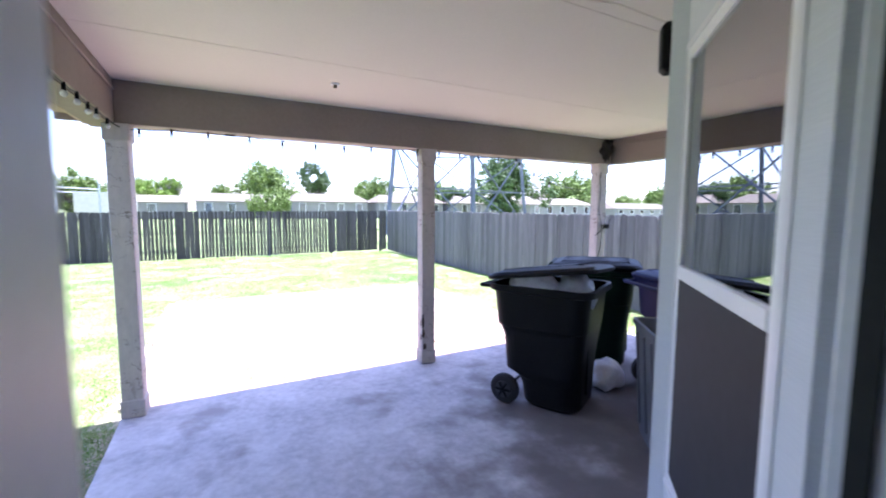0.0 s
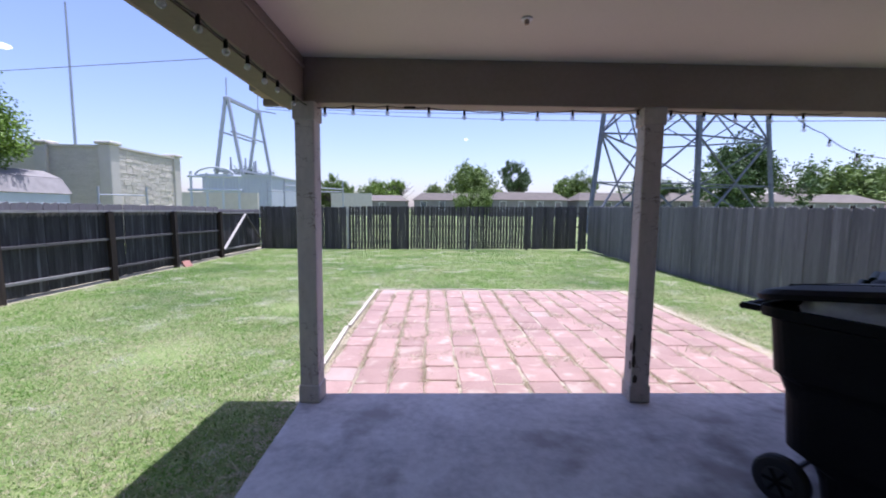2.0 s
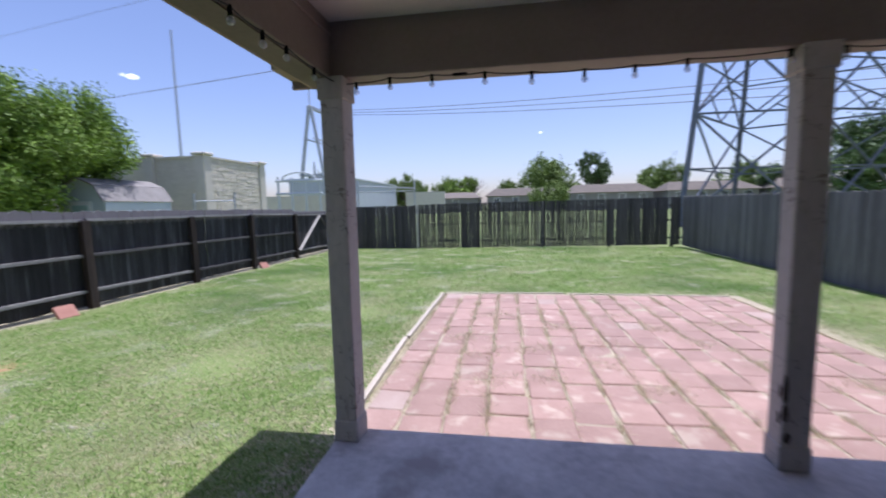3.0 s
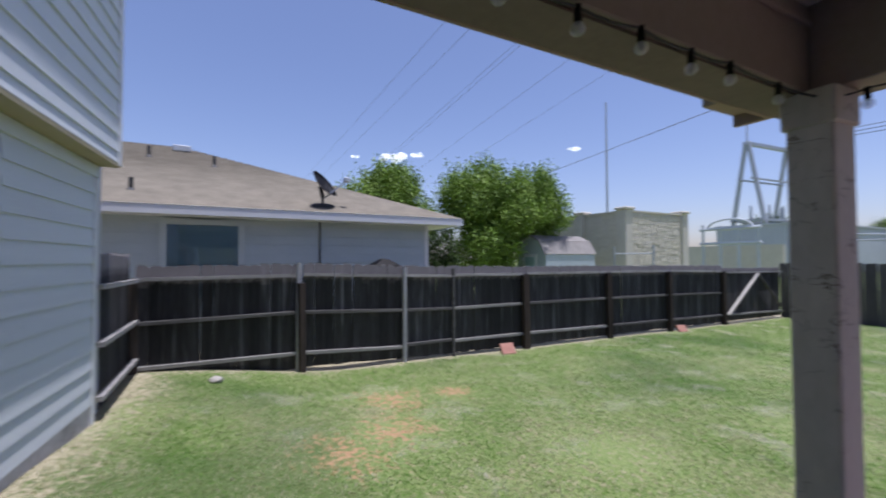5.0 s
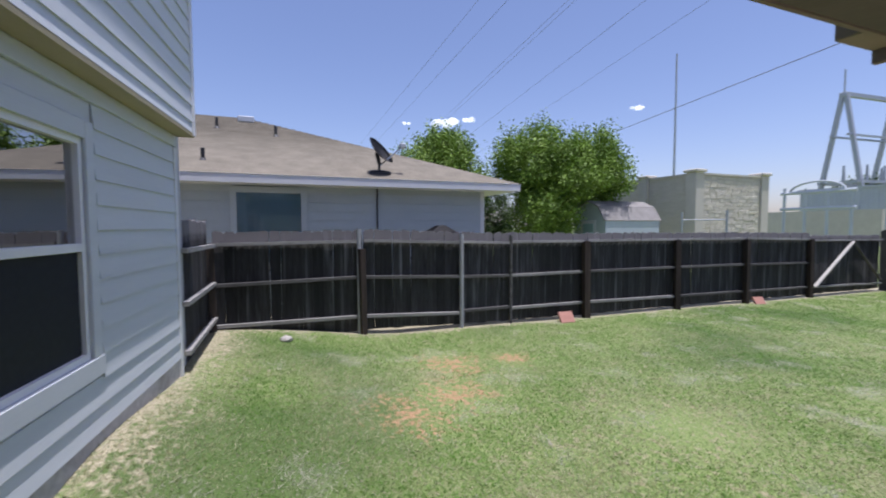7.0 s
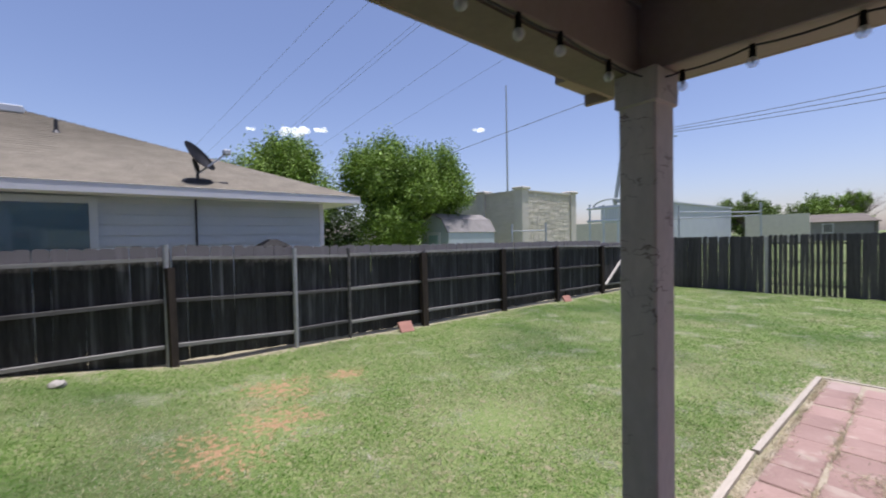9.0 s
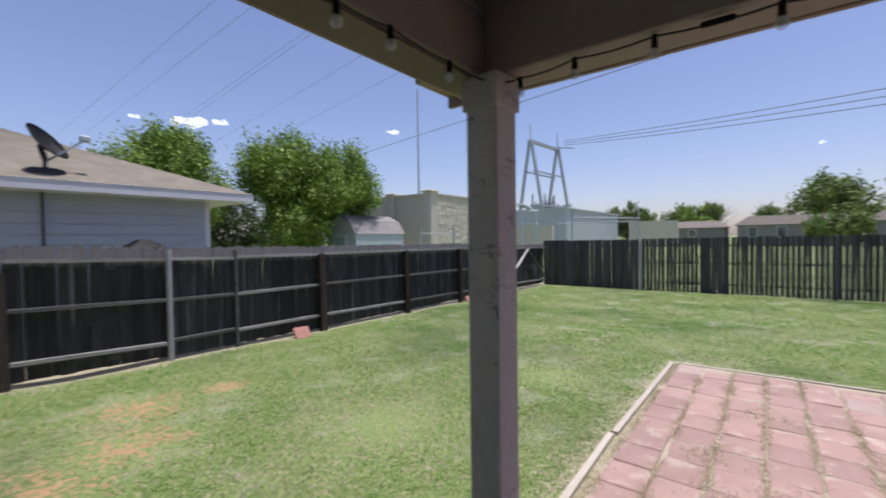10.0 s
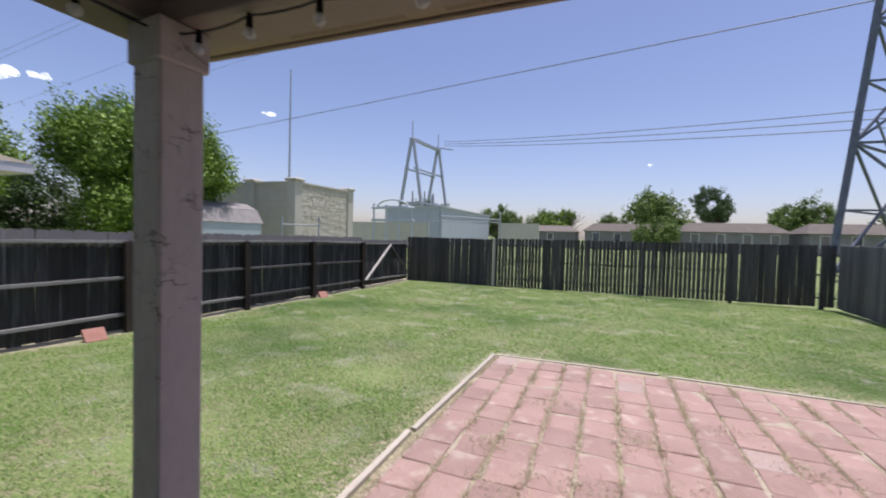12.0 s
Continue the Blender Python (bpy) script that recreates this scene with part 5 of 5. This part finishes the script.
# ---- substation ----
wb = thing("metal_building", "white sheet-metal building behind the fence", "building")
part("wall", boxes((-31.5, 60.0, -0.3, -22.0, 86.0, 5.6)), "white_metal", wb)
part("roof", boxes((-31.7, 59.8, 5.6, -21.8, 86.2, 5.8)), "white_metal", wb)
for k in range(19):
    part("wall_rib", boxes((-31.4 + k * 0.5, 59.95, 0.0, -31.34 + k * 0.5, 59.999, 5.58)), "white_metal", wb)
for x in (-29.5, -26.0):
    part("wall_pipe", boxes((x, 59.8, 0.5, x + 0.12, 59.94, 3.6)), "metal_grey", wb)
lw = thing("low_block_wall", "low cream concrete wall beyond the fence", "wall")
part("wall", boxes((-19.5, 84.0, -0.3, -11.5, 84.4, 4.2)), "stone_block", lw)
lw2 = thing("low_block_wall", "cream concrete screen wall behind the stone wall", "wall")
part("wall", boxes((-34.0, 48.0, -0.3, -19.0, 48.4, 2.9)), "stone_block", lw2)

af = thing("substation_tower", "grey steel double A-frame substation tower", "tower")
FRAMES = ((-44.4, 95.0), (-43.4, 109.0))
TOP, SPREAD = 24.8, 0.17
for x, y in FRAMES:
    for sg in (-1, 1):
        part("leg", strut(bmesh.new(), (x + sg * SPREAD * (TOP - G0), y, G0), (x + sg * 0.25, y, TOP), 0.62), "metal_grey", af)
    part("spike", strut(bmesh.new(), (x, y, TOP), (x, y, TOP + 4.3), 0.2), "metal_grey", af)
    part("head_plate", boxes((x - 0.6, y - 0.5, TOP - 0.5, x + 0.6, y + 0.5, TOP + 0.3), bevel=0.08), "metal_grey", af)
    part("crossbar", strut(bmesh.new(), (x - SPREAD * (TOP - 9.2), y, 9.2), (x + SPREAD * (TOP - 9.2), y, 9.2), 0.5), "metal_grey", af)
(xa, ya), (xb, yb) = FRAMES
part("beam", strut(bmesh.new(), (xa, ya, TOP), (xb, yb + 1.2, TOP), 0.7), "metal_grey", af)
for z, w in ((17.5, 0.32), (9.2, 0.5)):
    h = SPREAD * (TOP - z)
    for sg in (-1, 1):
        part("beam", strut(bmesh.new(), (xa + sg * h, ya - 1.2, z), (xb + sg * h, yb + 1.2, z), w), "metal_grey", af)
part("arm", strut(bmesh.new(), (xb - 3.5, yb, TOP + 1.2), (xb + 4.4, yb, TOP - 0.2), 0.25), "metal_grey", af)
for sg, y in ((-0.4, 97.0), (0.6, 99.0), (-0.5, 102.0), (0.7, 104.0), (0.0, 107.0)):
    part("insulator", rod(bmesh.new(), (-44.0 + sg * 2.4, y, 9.4), (-44.0 + sg * 2.4, y, 12.4), 0.28, 0.16, seg=10), "metal_grey", af)
mast = thing("antenna_mast", "tall thin grey lightning mast", "mast")
part("pole", rod(bmesh.new(), (-23.68, 30.0, G0), (-23.68, 30.0, 14.65), 0.11, 0.06, seg=10), "metal_grey", mast)
mast2 = thing("antenna_mast", "thin grey lightning mast behind the tree", "mast")
part("pole", rod(bmesh.new(), (-34.0, 26.0, G0), (-34.0, 26.0, 11.0), 0.08, 0.05, seg=8), "metal_grey", mast2)
rack = thing("pipe_rack", "pale green steel pipe rack of the substation", "rack")
for x in (-24.0, -22.4, -20.8, -19.2):
    part("upright", rod(bmesh.new(), (x, 44, G0), (x, 44, 4.6 + 0.3 * math.sin(x)), 0.12, seg=8), "white_metal", rack)
for z in (3.0, 4.4):
    part("crossbar", rod(bmesh.new(), (-24.3, 44, z), (-18.9, 44, z), 0.14, seg=8), "white_metal", rack)
tube("arch", [(-21.6 + 2.0 * math.cos(a), 44, 4.4 + 0.9 * math.sin(a)) for a in [k * math.pi / 10 for k in range(11)]], 0.1, "white_metal", rack)

cl = thing("chain_link_fence", "galvanised chain-link gate frame beyond the wooden fence", "fence")
for x, y, h in ((-11.6, 16.2, 2.05), (-10.6, 17.3, 2.1), (-6.9, 22.0, 2.75), (-9.3, 26, 2.9), (-4.8, 26, 2.9)):
    part("post", rod(bmesh.new(), (x, y, G0), (x, y, h), 0.04, seg=8), "metal_grey", cl)
part("top_rail", rod(bmesh.new(), (-11.6, 16.2, 1.75), (-10.6, 17.3, 1.75), 0.025, seg=8), "metal_grey", cl)
part("top_rail", rod(bmesh.new(), (-6.9, 22.0, 2.45), (-4.8, 26, 2.45), 0.03, seg=8), "metal_grey", cl)
part("top_rail", rod(bmesh.new(), (-9.3, 26.0, 2.3), (-4.8, 26, 2.3), 0.03, seg=8), "metal_grey", cl)

# ---- lattice pylon ----
py = thing("lattice_pylon", "blue-grey steel lattice transmission pylon", "pylon")
feet = [(10.9, 28.0), (17.4, 35.5), (18.3, 28.2), (25.5, 30.5)]


def pyl(i, z):
    f = Vector(feet[i])
    k = z / 62.0
    p = f.lerp(Vector((18.0, 30.6)), k)
    return Vector((p.x, p.y, z))


for i in range(4):
    part("leg", strut(bmesh.new(), pyl(i, G0), pyl(i, 40), 0.28 if i == 2 else 0.22), "pylon_steel", py)
order = [0, 1, 3, 2]
levels = [0.0, 6.4, 12.2, 17.4, 22.0, 26.0, 30.0, 35.0, 40.0]
for s in range(4):
    a, b = order[s], order[(s + 1) % 4]
    for z0, z1 in zip(levels, levels[1:]):
        bm = bmesh.new()
        p0, p1, q0, q1 = pyl(a, z0), pyl(a, z1), pyl(b, z0), pyl(b, z1)
        strut(bm, p0, q1, 0.11)
        strut(bm, q0, p1, 0.11)
        strut(bm, p1, q1, 0.11)
        strut(bm, (p0 + p1) / 2, (q0 + q1) / 2, 0.09)
        strut(bm, (p0 + p1) / 2, (p0 + q1) / 2, 0.08)
        strut(bm, (q0 + q1) / 2, (q0 + p1) / 2, 0.08)
        strut(bm, p0.lerp(q1, 0.25), p0.lerp(q0, 0.5), 0.08)
        strut(bm, q0.lerp(p1, 0.25), p0.lerp(q0, 0.5), 0.08)
        part("lattice_panel", bm, "pylon_steel", py)
for z in (24.0, 32.0, 39.0):
    bm = bmesh.new()
    c = Vector((18.0, 30.6, z))
    for sgn in (-1, 1):
        tip = c + Vector((2.5, 9, 0)) * sgn
        for k in (0, 1, 2, 3):
            strut(bm, pyl(k, z), tip, 0.14)
            strut(bm, pyl(k, z + 2.5), tip, 0.12)
    part("crossarm", bm, "pylon_steel", py)

# ---- overhead wires ----
def wire_run(p, q, sag, r, label):
    p, q = Vector(p), Vector(q)
    pts = []
    for k in range(25):
        t = k / 24
        v = p.lerp(q, t)
        v.z -= sag * 4 * t * (1 - t)
        pts.append(v)
    w = tube("overhead_wire", pts, r, "wire_far", seg=5)
    tagged(w, label, "wire", group="overhead wires")


for a, b in (((-38.98, 35.28, 30), (-102.4, 41.4, 30)), ((-39.2, 28.4, 30), (-95.4, 30.0, 30)), ((-40.8, 44.9, 30), (-104.3, 54.0, 30)), ((-39.0, 36.1, 30.0), (-102.4, 42.6, 30)), ((-40.8, 53.0, 30), (-104.0, 64.5, 30)), ((-39.2, 25.0, 30), (-95.4, 26.0, 30))):
    a, b = Vector(a), Vector(b)
    d = b - a
    wire_run(a - d * 0.9, b + d * 4.0, 0.0, 0.024, "thin overhead transmission wire against the sky")
wire_run((-30.0, 27.2, 9.0), (26.0, 15.8, 9.0), 0.0, 0.022, "single dark service wire across the yard")
for k in range(3):
    wire_run((-36.0, 95, 23.6 - 0.5 * k), (60.0, 38.0, 12.6 - 1.2 * k), 1.2, 0.055, "thin power line to the substation tower")


# ---- clouds ----
def cloud(at, w, h, seed):
    rnd = random.Random(seed)
    bm = bmesh.new()
    for k in range(9):
        m = Matrix.LocRotScale((rnd.uniform(-0.4, 0.4) * w, rnd.uniform(-0.2, 0.2) * w, rnd.uniform(-0.1, 0.35) * h), None, (w * rnd.uniform(0.12, 0.22), w * 0.15, h * rnd.uniform(0.25, 0.5)))
        bmesh.ops.create_icosphere(bm, subdivisions=3, radius=1, matrix=m)
    for v in bm.verts:
        v.co += Vector((1, 1, 0.6)) * noise.noise(v.co * (6.0 / w)) * w * 0.05
    c = part("cloud", bm, "cloud", None, smooth=True)
    c.matrix_basis = Matrix.Translation(at) @ Matrix.Rotation(math.atan2(at[1], at[0]) + math.pi / 2, 4, "Z")
    tagged(c, "small white fair-weather cloud", "cloud", group="clouds", kind="backdrop")


cloud((-400, 157, 106), 26, 9, 1)
cloud((-400, 184, 112), 13, 4, 2)
cloud((-400, 117, 103), 7, 3, 3)
cloud((-400, 411, 146), 17, 5, 4)
cloud((32, 400, 66), 4, 2, 5)


# ---- small things on the lawn ----
def loose_paver(at, w, h, label):
    b = part("loose_paver", boxes((-w / 2, -0.025, 0, w / 2, 0.025, h), bevel=0.006), "brick_red")
    b.matrix_basis = at
    tagged(b, label, "paver", group="loose pavers by the fence")


loose_paver(pose(-5.46, 6.12, gz(-5.46, 6.12) - 0.01, -38, 0, 84), 0.26, 0.21, "red paver leaning against the fence foot")
loose_paver(pose(-5.50, 11.1, gz(-5.50, 11.1) - 0.01, -38, 0, 78), 0.24, 0.18, "small red paver leaning by the fence foot")
bm = bmesh.new()
bmesh.ops.create_icosphere(bm, subdivisions=3, radius=1)
for v in bm.verts:
    v.co = Vector((v.co.x * 0.09, v.co.y * 0.07, v.co.z * 0.045)) * (1 + 0.3 * noise.noise(v.co * 2))
rk = part("flat_rock", bm, "rock", None, smooth=True)
rk.matrix_basis = pose(-5.15, 1.67, gz(-5.15, 1.67) + 0.02)
tagged(rk, "pale flat rock in the grass", "rock")

# ---- paved square ----
TX, TY = 0.286, 0.31
BX0, BX1, BY0, BY1 = -0.30, 4.08, 3.56, 8.0
paved = thing("paved_square", "sunlit square of worn red pavers with sandy joints", "paving", kind="structure")


def bz(y):
    return -0.05 - 0.008 * y + 0.018


bm = bmesh.new()
q = [bm.verts.new(p) for p in ((BX0 - 0.02, BY0 - 0.02, bz(BY0) - 0.010), (BX1 + 0.1, BY0 - 0.02, bz(BY0) - 0.010), (BX1 + 0.1, BY1 + 0.02, bz(BY1) - 0.010), (BX0 - 0.02, BY1 + 0.02, bz(BY1) - 0.010))]
bm.faces.new(q)
ext = bmesh.ops.extrude_face_region(bm, geom=bm.faces[:])
bmesh.ops.translate(bm, vec=(0, 0, -0.08), verts=[v for v in ext["geom"] if isinstance(v, bmesh.types.BMVert)])
bmesh.ops.recalc_face_normals(bm, faces=bm.faces[:])
part("joint_bed", bm, "sand", paved)
edge = thing("timber_edging", "bleached timber edging strip along the pavers", "edging")
for a, b in (((-0.36, 3.7), (-0.40, 5.5)), ((-0.385, 5.55), (-0.36, 7.95))):
    m = strut(bmesh.new(), (a[0], a[1], gz(*a) + 0.008), (b[0], b[1], gz(*b) + 0.012), 0.045, 0.05)
    part("board", m, "edging", edge)
for a, b in (((-0.33, 8.01), (1.6, 8.05)), ((1.7, 8.03), (4.0, 7.98))):
    m = strut(bmesh.new(), (a[0], a[1], gz(*a) + 0.0), (b[0], b[1], gz(*b) + 0.005), 0.04, 0.04)
    part("board", m, "edging", edge)


def grass_material():
    m = bpy.data.materials.new("grass_blade")
    m.use_nodes = True
    n, l = m.node_tree.nodes, m.node_tree.links
    co, geo = n.new("ShaderNodeTexCoord"), n.new("ShaderNodeNewGeometry")

    def noise_node(scale, detail=4.0):
        k = n.new("ShaderNodeTexNoise")
        k.inputs["Scale"].default_value, k.inputs["Detail"].default_value = scale, detail
        l.new(co.outputs["Object"], k.inputs["Vector"])
        return k.outputs[0]

    def mixed(fac, a, b, lo, hi):
        r, x = n.new("ShaderNodeMapRange"), n.new("ShaderNodeMix")
        r.inputs[1].default_value, r.inputs[2].default_value = lo, hi
        x.data_type = "RGBA"
        l.new(fac, r.inputs[0])
        l.new(r.outputs[0], x.inputs["Factor"])
        for k, v in (("A", a), ("B", b)):
            if isinstance(v, tuple):
                x.inputs[k].default_value = (*v, 1)
            else:
                l.new(v, x.inputs[k])
        return x.outputs["Result"]

    def calc(op, a, b=0.0, c=0.0):
        k = n.new("ShaderNodeMath")
        k.operation = op
        for i, v in enumerate((a, b, c)):
            if isinstance(v, (int, float)):
                k.inputs[i].default_value = v
            else:
                l.new(v, k.inputs[i])
        return k.outputs[0]

    def span(v, lo, hi, a, b):
        r = n.new("ShaderNodeMapRange")
        for i, q in enumerate((lo, hi, a, b)):
            r.inputs[i + 1].default_value = q
        l.new(v, r.inputs[0])
        return r.outputs[0]

    sep = n.new("ShaderNodeSeparateXYZ")
    l.new(co.outputs["Object"], sep.inputs[0])
    x, y = sep.outputs[0], sep.outputs[1]
    one = geo.outputs["Random Per Island"]
    two = calc("FRACT", calc("MULTIPLY", one, 17.0))
    lush = mixed(one, (0.078, 0.195, 0.023), (0.185, 0.345, 0.062), 0.0, 1.0)
    lush = mixed(noise_node(4.5, 3.0), lush, (0.09, 0.17, 0.030), 0.53, 0.68)
    dry = mixed(one, (0.30, 0.325, 0.14), (0.58, 0.54, 0.39), 0.0, 1.0)
    # the lawn dries out in the open, stays green by the fence and at the far end, and is straw along the wall
    v = calc("ADD", noise_node(0.75, 7.0), calc("MULTIPLY", calc("SUBTRACT", two, 0.5), 0.34))
    v = calc("ADD", v, span(x, -5.2, -3.9, -0.10, 0.0))
    v = calc("ADD", v, span(y, 7.5, 10.5, 0.0, -0.11))
    v = calc("ADD", v, span(calc("MULTIPLY_ADD", x, 0.09, y), 0.5, 1.15, 0.30, 0.0))
    v = calc("ADD", v, calc("MULTIPLY", calc("SUBTRACT", noise_node(6.0, 2.0), 0.5), 0.22))
    g = mixed(v, lush, dry, 0.45, 0.60)
    # matted pale thatch in small patches
    g = mixed(calc("ADD", noise_node(1.9, 5.0), calc("MULTIPLY", calc("SUBTRACT", two, 0.5), 0.12)), g, (0.55, 0.53, 0.43), 0.575, 0.66)
    p = n["Principled BSDF"]
    p.inputs["Roughness"].default_value = 0.7
    p.inputs["Specular IOR Level"].default_value = 0.25
    l.new(g, p.inputs["Base Color"])
    return m


def blades(name, pts, h0, h1, width, mat, label, seed):
    rnd = np.random.RandomState(seed)
    k = len(pts)
    a = rnd.rand(k) * math.tau
    lean = rnd.normal(size=(k, 2)) * 1.1
    h = h0 + (h1 - h0) * rnd.rand(k)
    w = width * (0.6 + 0.8 * rnd.rand(k)) * (1 + 0.09 * np.maximum(pts[:, 1] - 4, 0))
    side = np.stack([np.cos(a), np.sin(a), np.zeros(k)], 1) * w[:, None]
    tip = pts + np.stack([lean[:, 0] * h, lean[:, 1] * h, h], 1)
    v = np.stack([pts - side, pts + side, tip], 1).reshape(-1, 3)
    me = bpy.data.meshes.new(name)
    me.vertices.add(3 * k)
    me.vertices.foreach_set("co", v.ravel())
    me.loops.add(3 * k)
    me.loops.foreach_set("vertex_index", np.arange(3 * k))
    me.polygons.add(k)
    me.polygons.foreach_set("loop_start", np.arange(0, 3 * k, 3))
    me.update(calc_edges=True)
    me.materials.append(M[mat])
    return tagged(new(name, me), label, "grass", kind="stuff")


def translucent(m, share):
    """Thin blades let part of the light through."""
    n, l = m.node_tree.nodes, m.node_tree.links
    p, tr, mx = n["Principled BSDF"], n.new("ShaderNodeBsdfTranslucent"), n.new("ShaderNodeMixShader")
    mx.inputs[0].default_value = share
    l.new(p.inputs["Base Color"].links[0].from_socket, tr.inputs["Color"])
    l.new(p.outputs[0], mx.inputs[1])
    l.new(tr.outputs[0], mx.inputs[2])
    l.new(mx.outputs[0], n["Material Output"].inputs["Surface"])


M["grass"] = grass_material()
translucent(M["grass"], 0.45)
translucent(M["straw"], 0.4)
rnd = np.random.RandomState(7)


def lawn_points(n):
    """Blades over the yard, thinning out with the distance from the patio."""
    x = FX + 0.02 + (RX - FX - 0.1) * rnd.rand(n * 3)
    y = 0.5 + 15.65 * rnd.rand(n * 3)
    far_off = np.hypot(x - 0.5, y - 2.0)
    keep = rnd.rand(n * 3) < np.clip(4.0 / np.maximum(far_off, 3.0), 0.0, 1.0) ** 1.5
    x, y = x[keep][:n], y[keep][:n]
    k = len(x)
    on_slab = (x > SLAB_X) & (y < SLAB_Y)
    on_paving = (x > BX0 - 0.05 - 0.2 * rnd.rand(k) ** 2) & (x < BX1 + 0.1 * rnd.rand(k)) & (y > SLAB_Y - 0.1) & (y < BY1 + 0.25 * rnd.rand(k) ** 2)
    bare = ((y < 0.62 + 0.09 * (-2.2 - x) + 0.1 + 0.45 * rnd.rand(k)) | (x < FX + 0.02 + 0.3 * rnd.rand(k) ** 2)) & (rnd.rand(k) < 0.6)
    worn = np.zeros(k)
    for px, py, pr in ((-4.1, 3.45, 0.45), (-2.95, 2.6, 0.4), (-3.3, 3.15, 0.5), (-4.05, 4.2, 0.3), (-2.0, 4.6, 0.5), (-1.4, 6.6, 0.4)):
        worn = np.maximum(worn, 0.95 * np.exp(-((x - px) ** 2 + (y - py) ** 2) / pr ** 2))
    ok = ~(on_slab | on_paving | bare) & (rnd.rand(k) > worn)
    x, y = x[ok], y[ok]
    return np.array([(p, q, gz(p, q) - 0.003) for p, q in zip(x.tolist(), y.tolist())])


blades("grass", lawn_points(760000), 0.008, 0.028, 0.0034, "grass", "short patchy green and straw-coloured lawn grass", 3)

# pavers last: each its own piece on a few shared meshes
shapes = []
for k in range(10):
    r2 = random.Random(60 + k)
    bm = bmesh.new()
    c = 0.012
    hx, hy = TX / 2 - r2.uniform(0.006, 0.015), TY / 2 - r2.uniform(0.001, 0.006)
    wob = lambda: r2.uniform(-0.005, 0.005)
    ring = [(-hx + c, -hy), (hx - c, -hy), (hx, -hy + c), (hx, hy - c), (hx - c, hy), (-hx + c, hy), (-hx, hy - c), (-hx, -hy + c)]
    ring = [(x + wob(), y + wob()) for x, y in ring]
    lo = [bm.verts.new((x, y, -0.05)) for x, y in ring]
    mi = [bm.verts.new((x, y, -0.008)) for x, y in ring]
    hi = [bm.verts.new((x * 0.95, y * 0.955, r2.uniform(-0.001, 0.001))) for x, y in ring]
    bm.faces.new(hi)
    for i in range(8):
        bm.faces.new((lo[i], lo[(i + 1) % 8], mi[(i + 1) % 8], mi[i]))
        bm.faces.new((mi[i], mi[(i + 1) % 8], hi[(i + 1) % 8], hi[i]))
    me = bpy.data.meshes.new("paver")
    bm.to_mesh(me)
    bm.free()
    me.materials.append(M["paver"])
    pale = me.copy()
    pale.materials[0] = M["paver_pale"]
    shapes.append((me, pale))
r3 = random.Random(77)
cols, rows = int((BX1 - BX0) / TX), int((BY1 - BY0) / TY)
for i in range(cols):
    shift = r3.uniform(-0.5, 0.5) * TY * 0.35
    for j in range(rows):
        x, y = BX0 + (i + 0.5) * TX, BY0 + (j + 0.5) * TY + shift
        if not BY0 + 0.1 < y < BY1 - 0.08 and r3.random() < 0.6:
            y = min(max(y, BY0 + TY / 2), BY1 - TY / 2)
        ob = new("paver", r3.choice(shapes)[1 if r3.random() < 0.02 else 0])
        ob.parent = paved
        ob.matrix_basis = pose(x + r3.uniform(-0.011, 0.011), y + r3.uniform(-0.008, 0.008), bz(y) + r3.uniform(-0.008, 0.005), *(r3.uniform(-k, k) for k in ((4.5, 3.0) if r3.random() < 0.06 else (1.1, 1.1))), r3.uniform(-2.6, 2.6))

# dry tufts lying in the joints of the paving
r4 = np.random.RandomState(12)
tufts = []
for k in range(460):
    i = r4.randint(0, cols + 1)
    cx, cy = BX0 + i * TX + r4.normal() * 0.006, r4.uniform(BY0 + 0.15, BY1 - 0.1)
    m = r4.randint(15, 90)
    long_way = r4.uniform(0.05, 0.16)
    px = cx + r4.normal(size=m) * r4.choice([0.008, 0.012, 0.026])
    pyy = cy + r4.normal(size=m) * long_way
    ok = (pyy > BY0 + 0.05) & (pyy < BY1)
    tufts.append(np.stack([px[ok], pyy[ok], -0.05 - 0.008 * pyy[ok] + 0.006], 1))
for cx, cy in ((1.05, 4.55), (0.55, 4.5), (1.5, 4.9), (0.9, 5.3), (2.9, 5.0), (3.4, 4.7), (0.2, 5.6), (0.35, 5.1), (1.25, 6.1), (1.7, 5.5), (2.0, 6.6), (2.35, 6.1), (2.6, 5.6), (3.1, 6.3), (0.6, 6.6), (1.9, 4.4)):
    p = np.stack([cx + r4.normal(size=160) * 0.12, cy + r4.normal(size=160) * 0.09], 1)
    tufts.append(np.concatenate([p, (-0.05 - 0.008 * p[:, 1:2] + 0.016)], 1))
blades("dry_tufts", np.concatenate(tufts), 0.012, 0.04, 0.003, "straw", "dry straw tufts lying in the paver joints", 9)
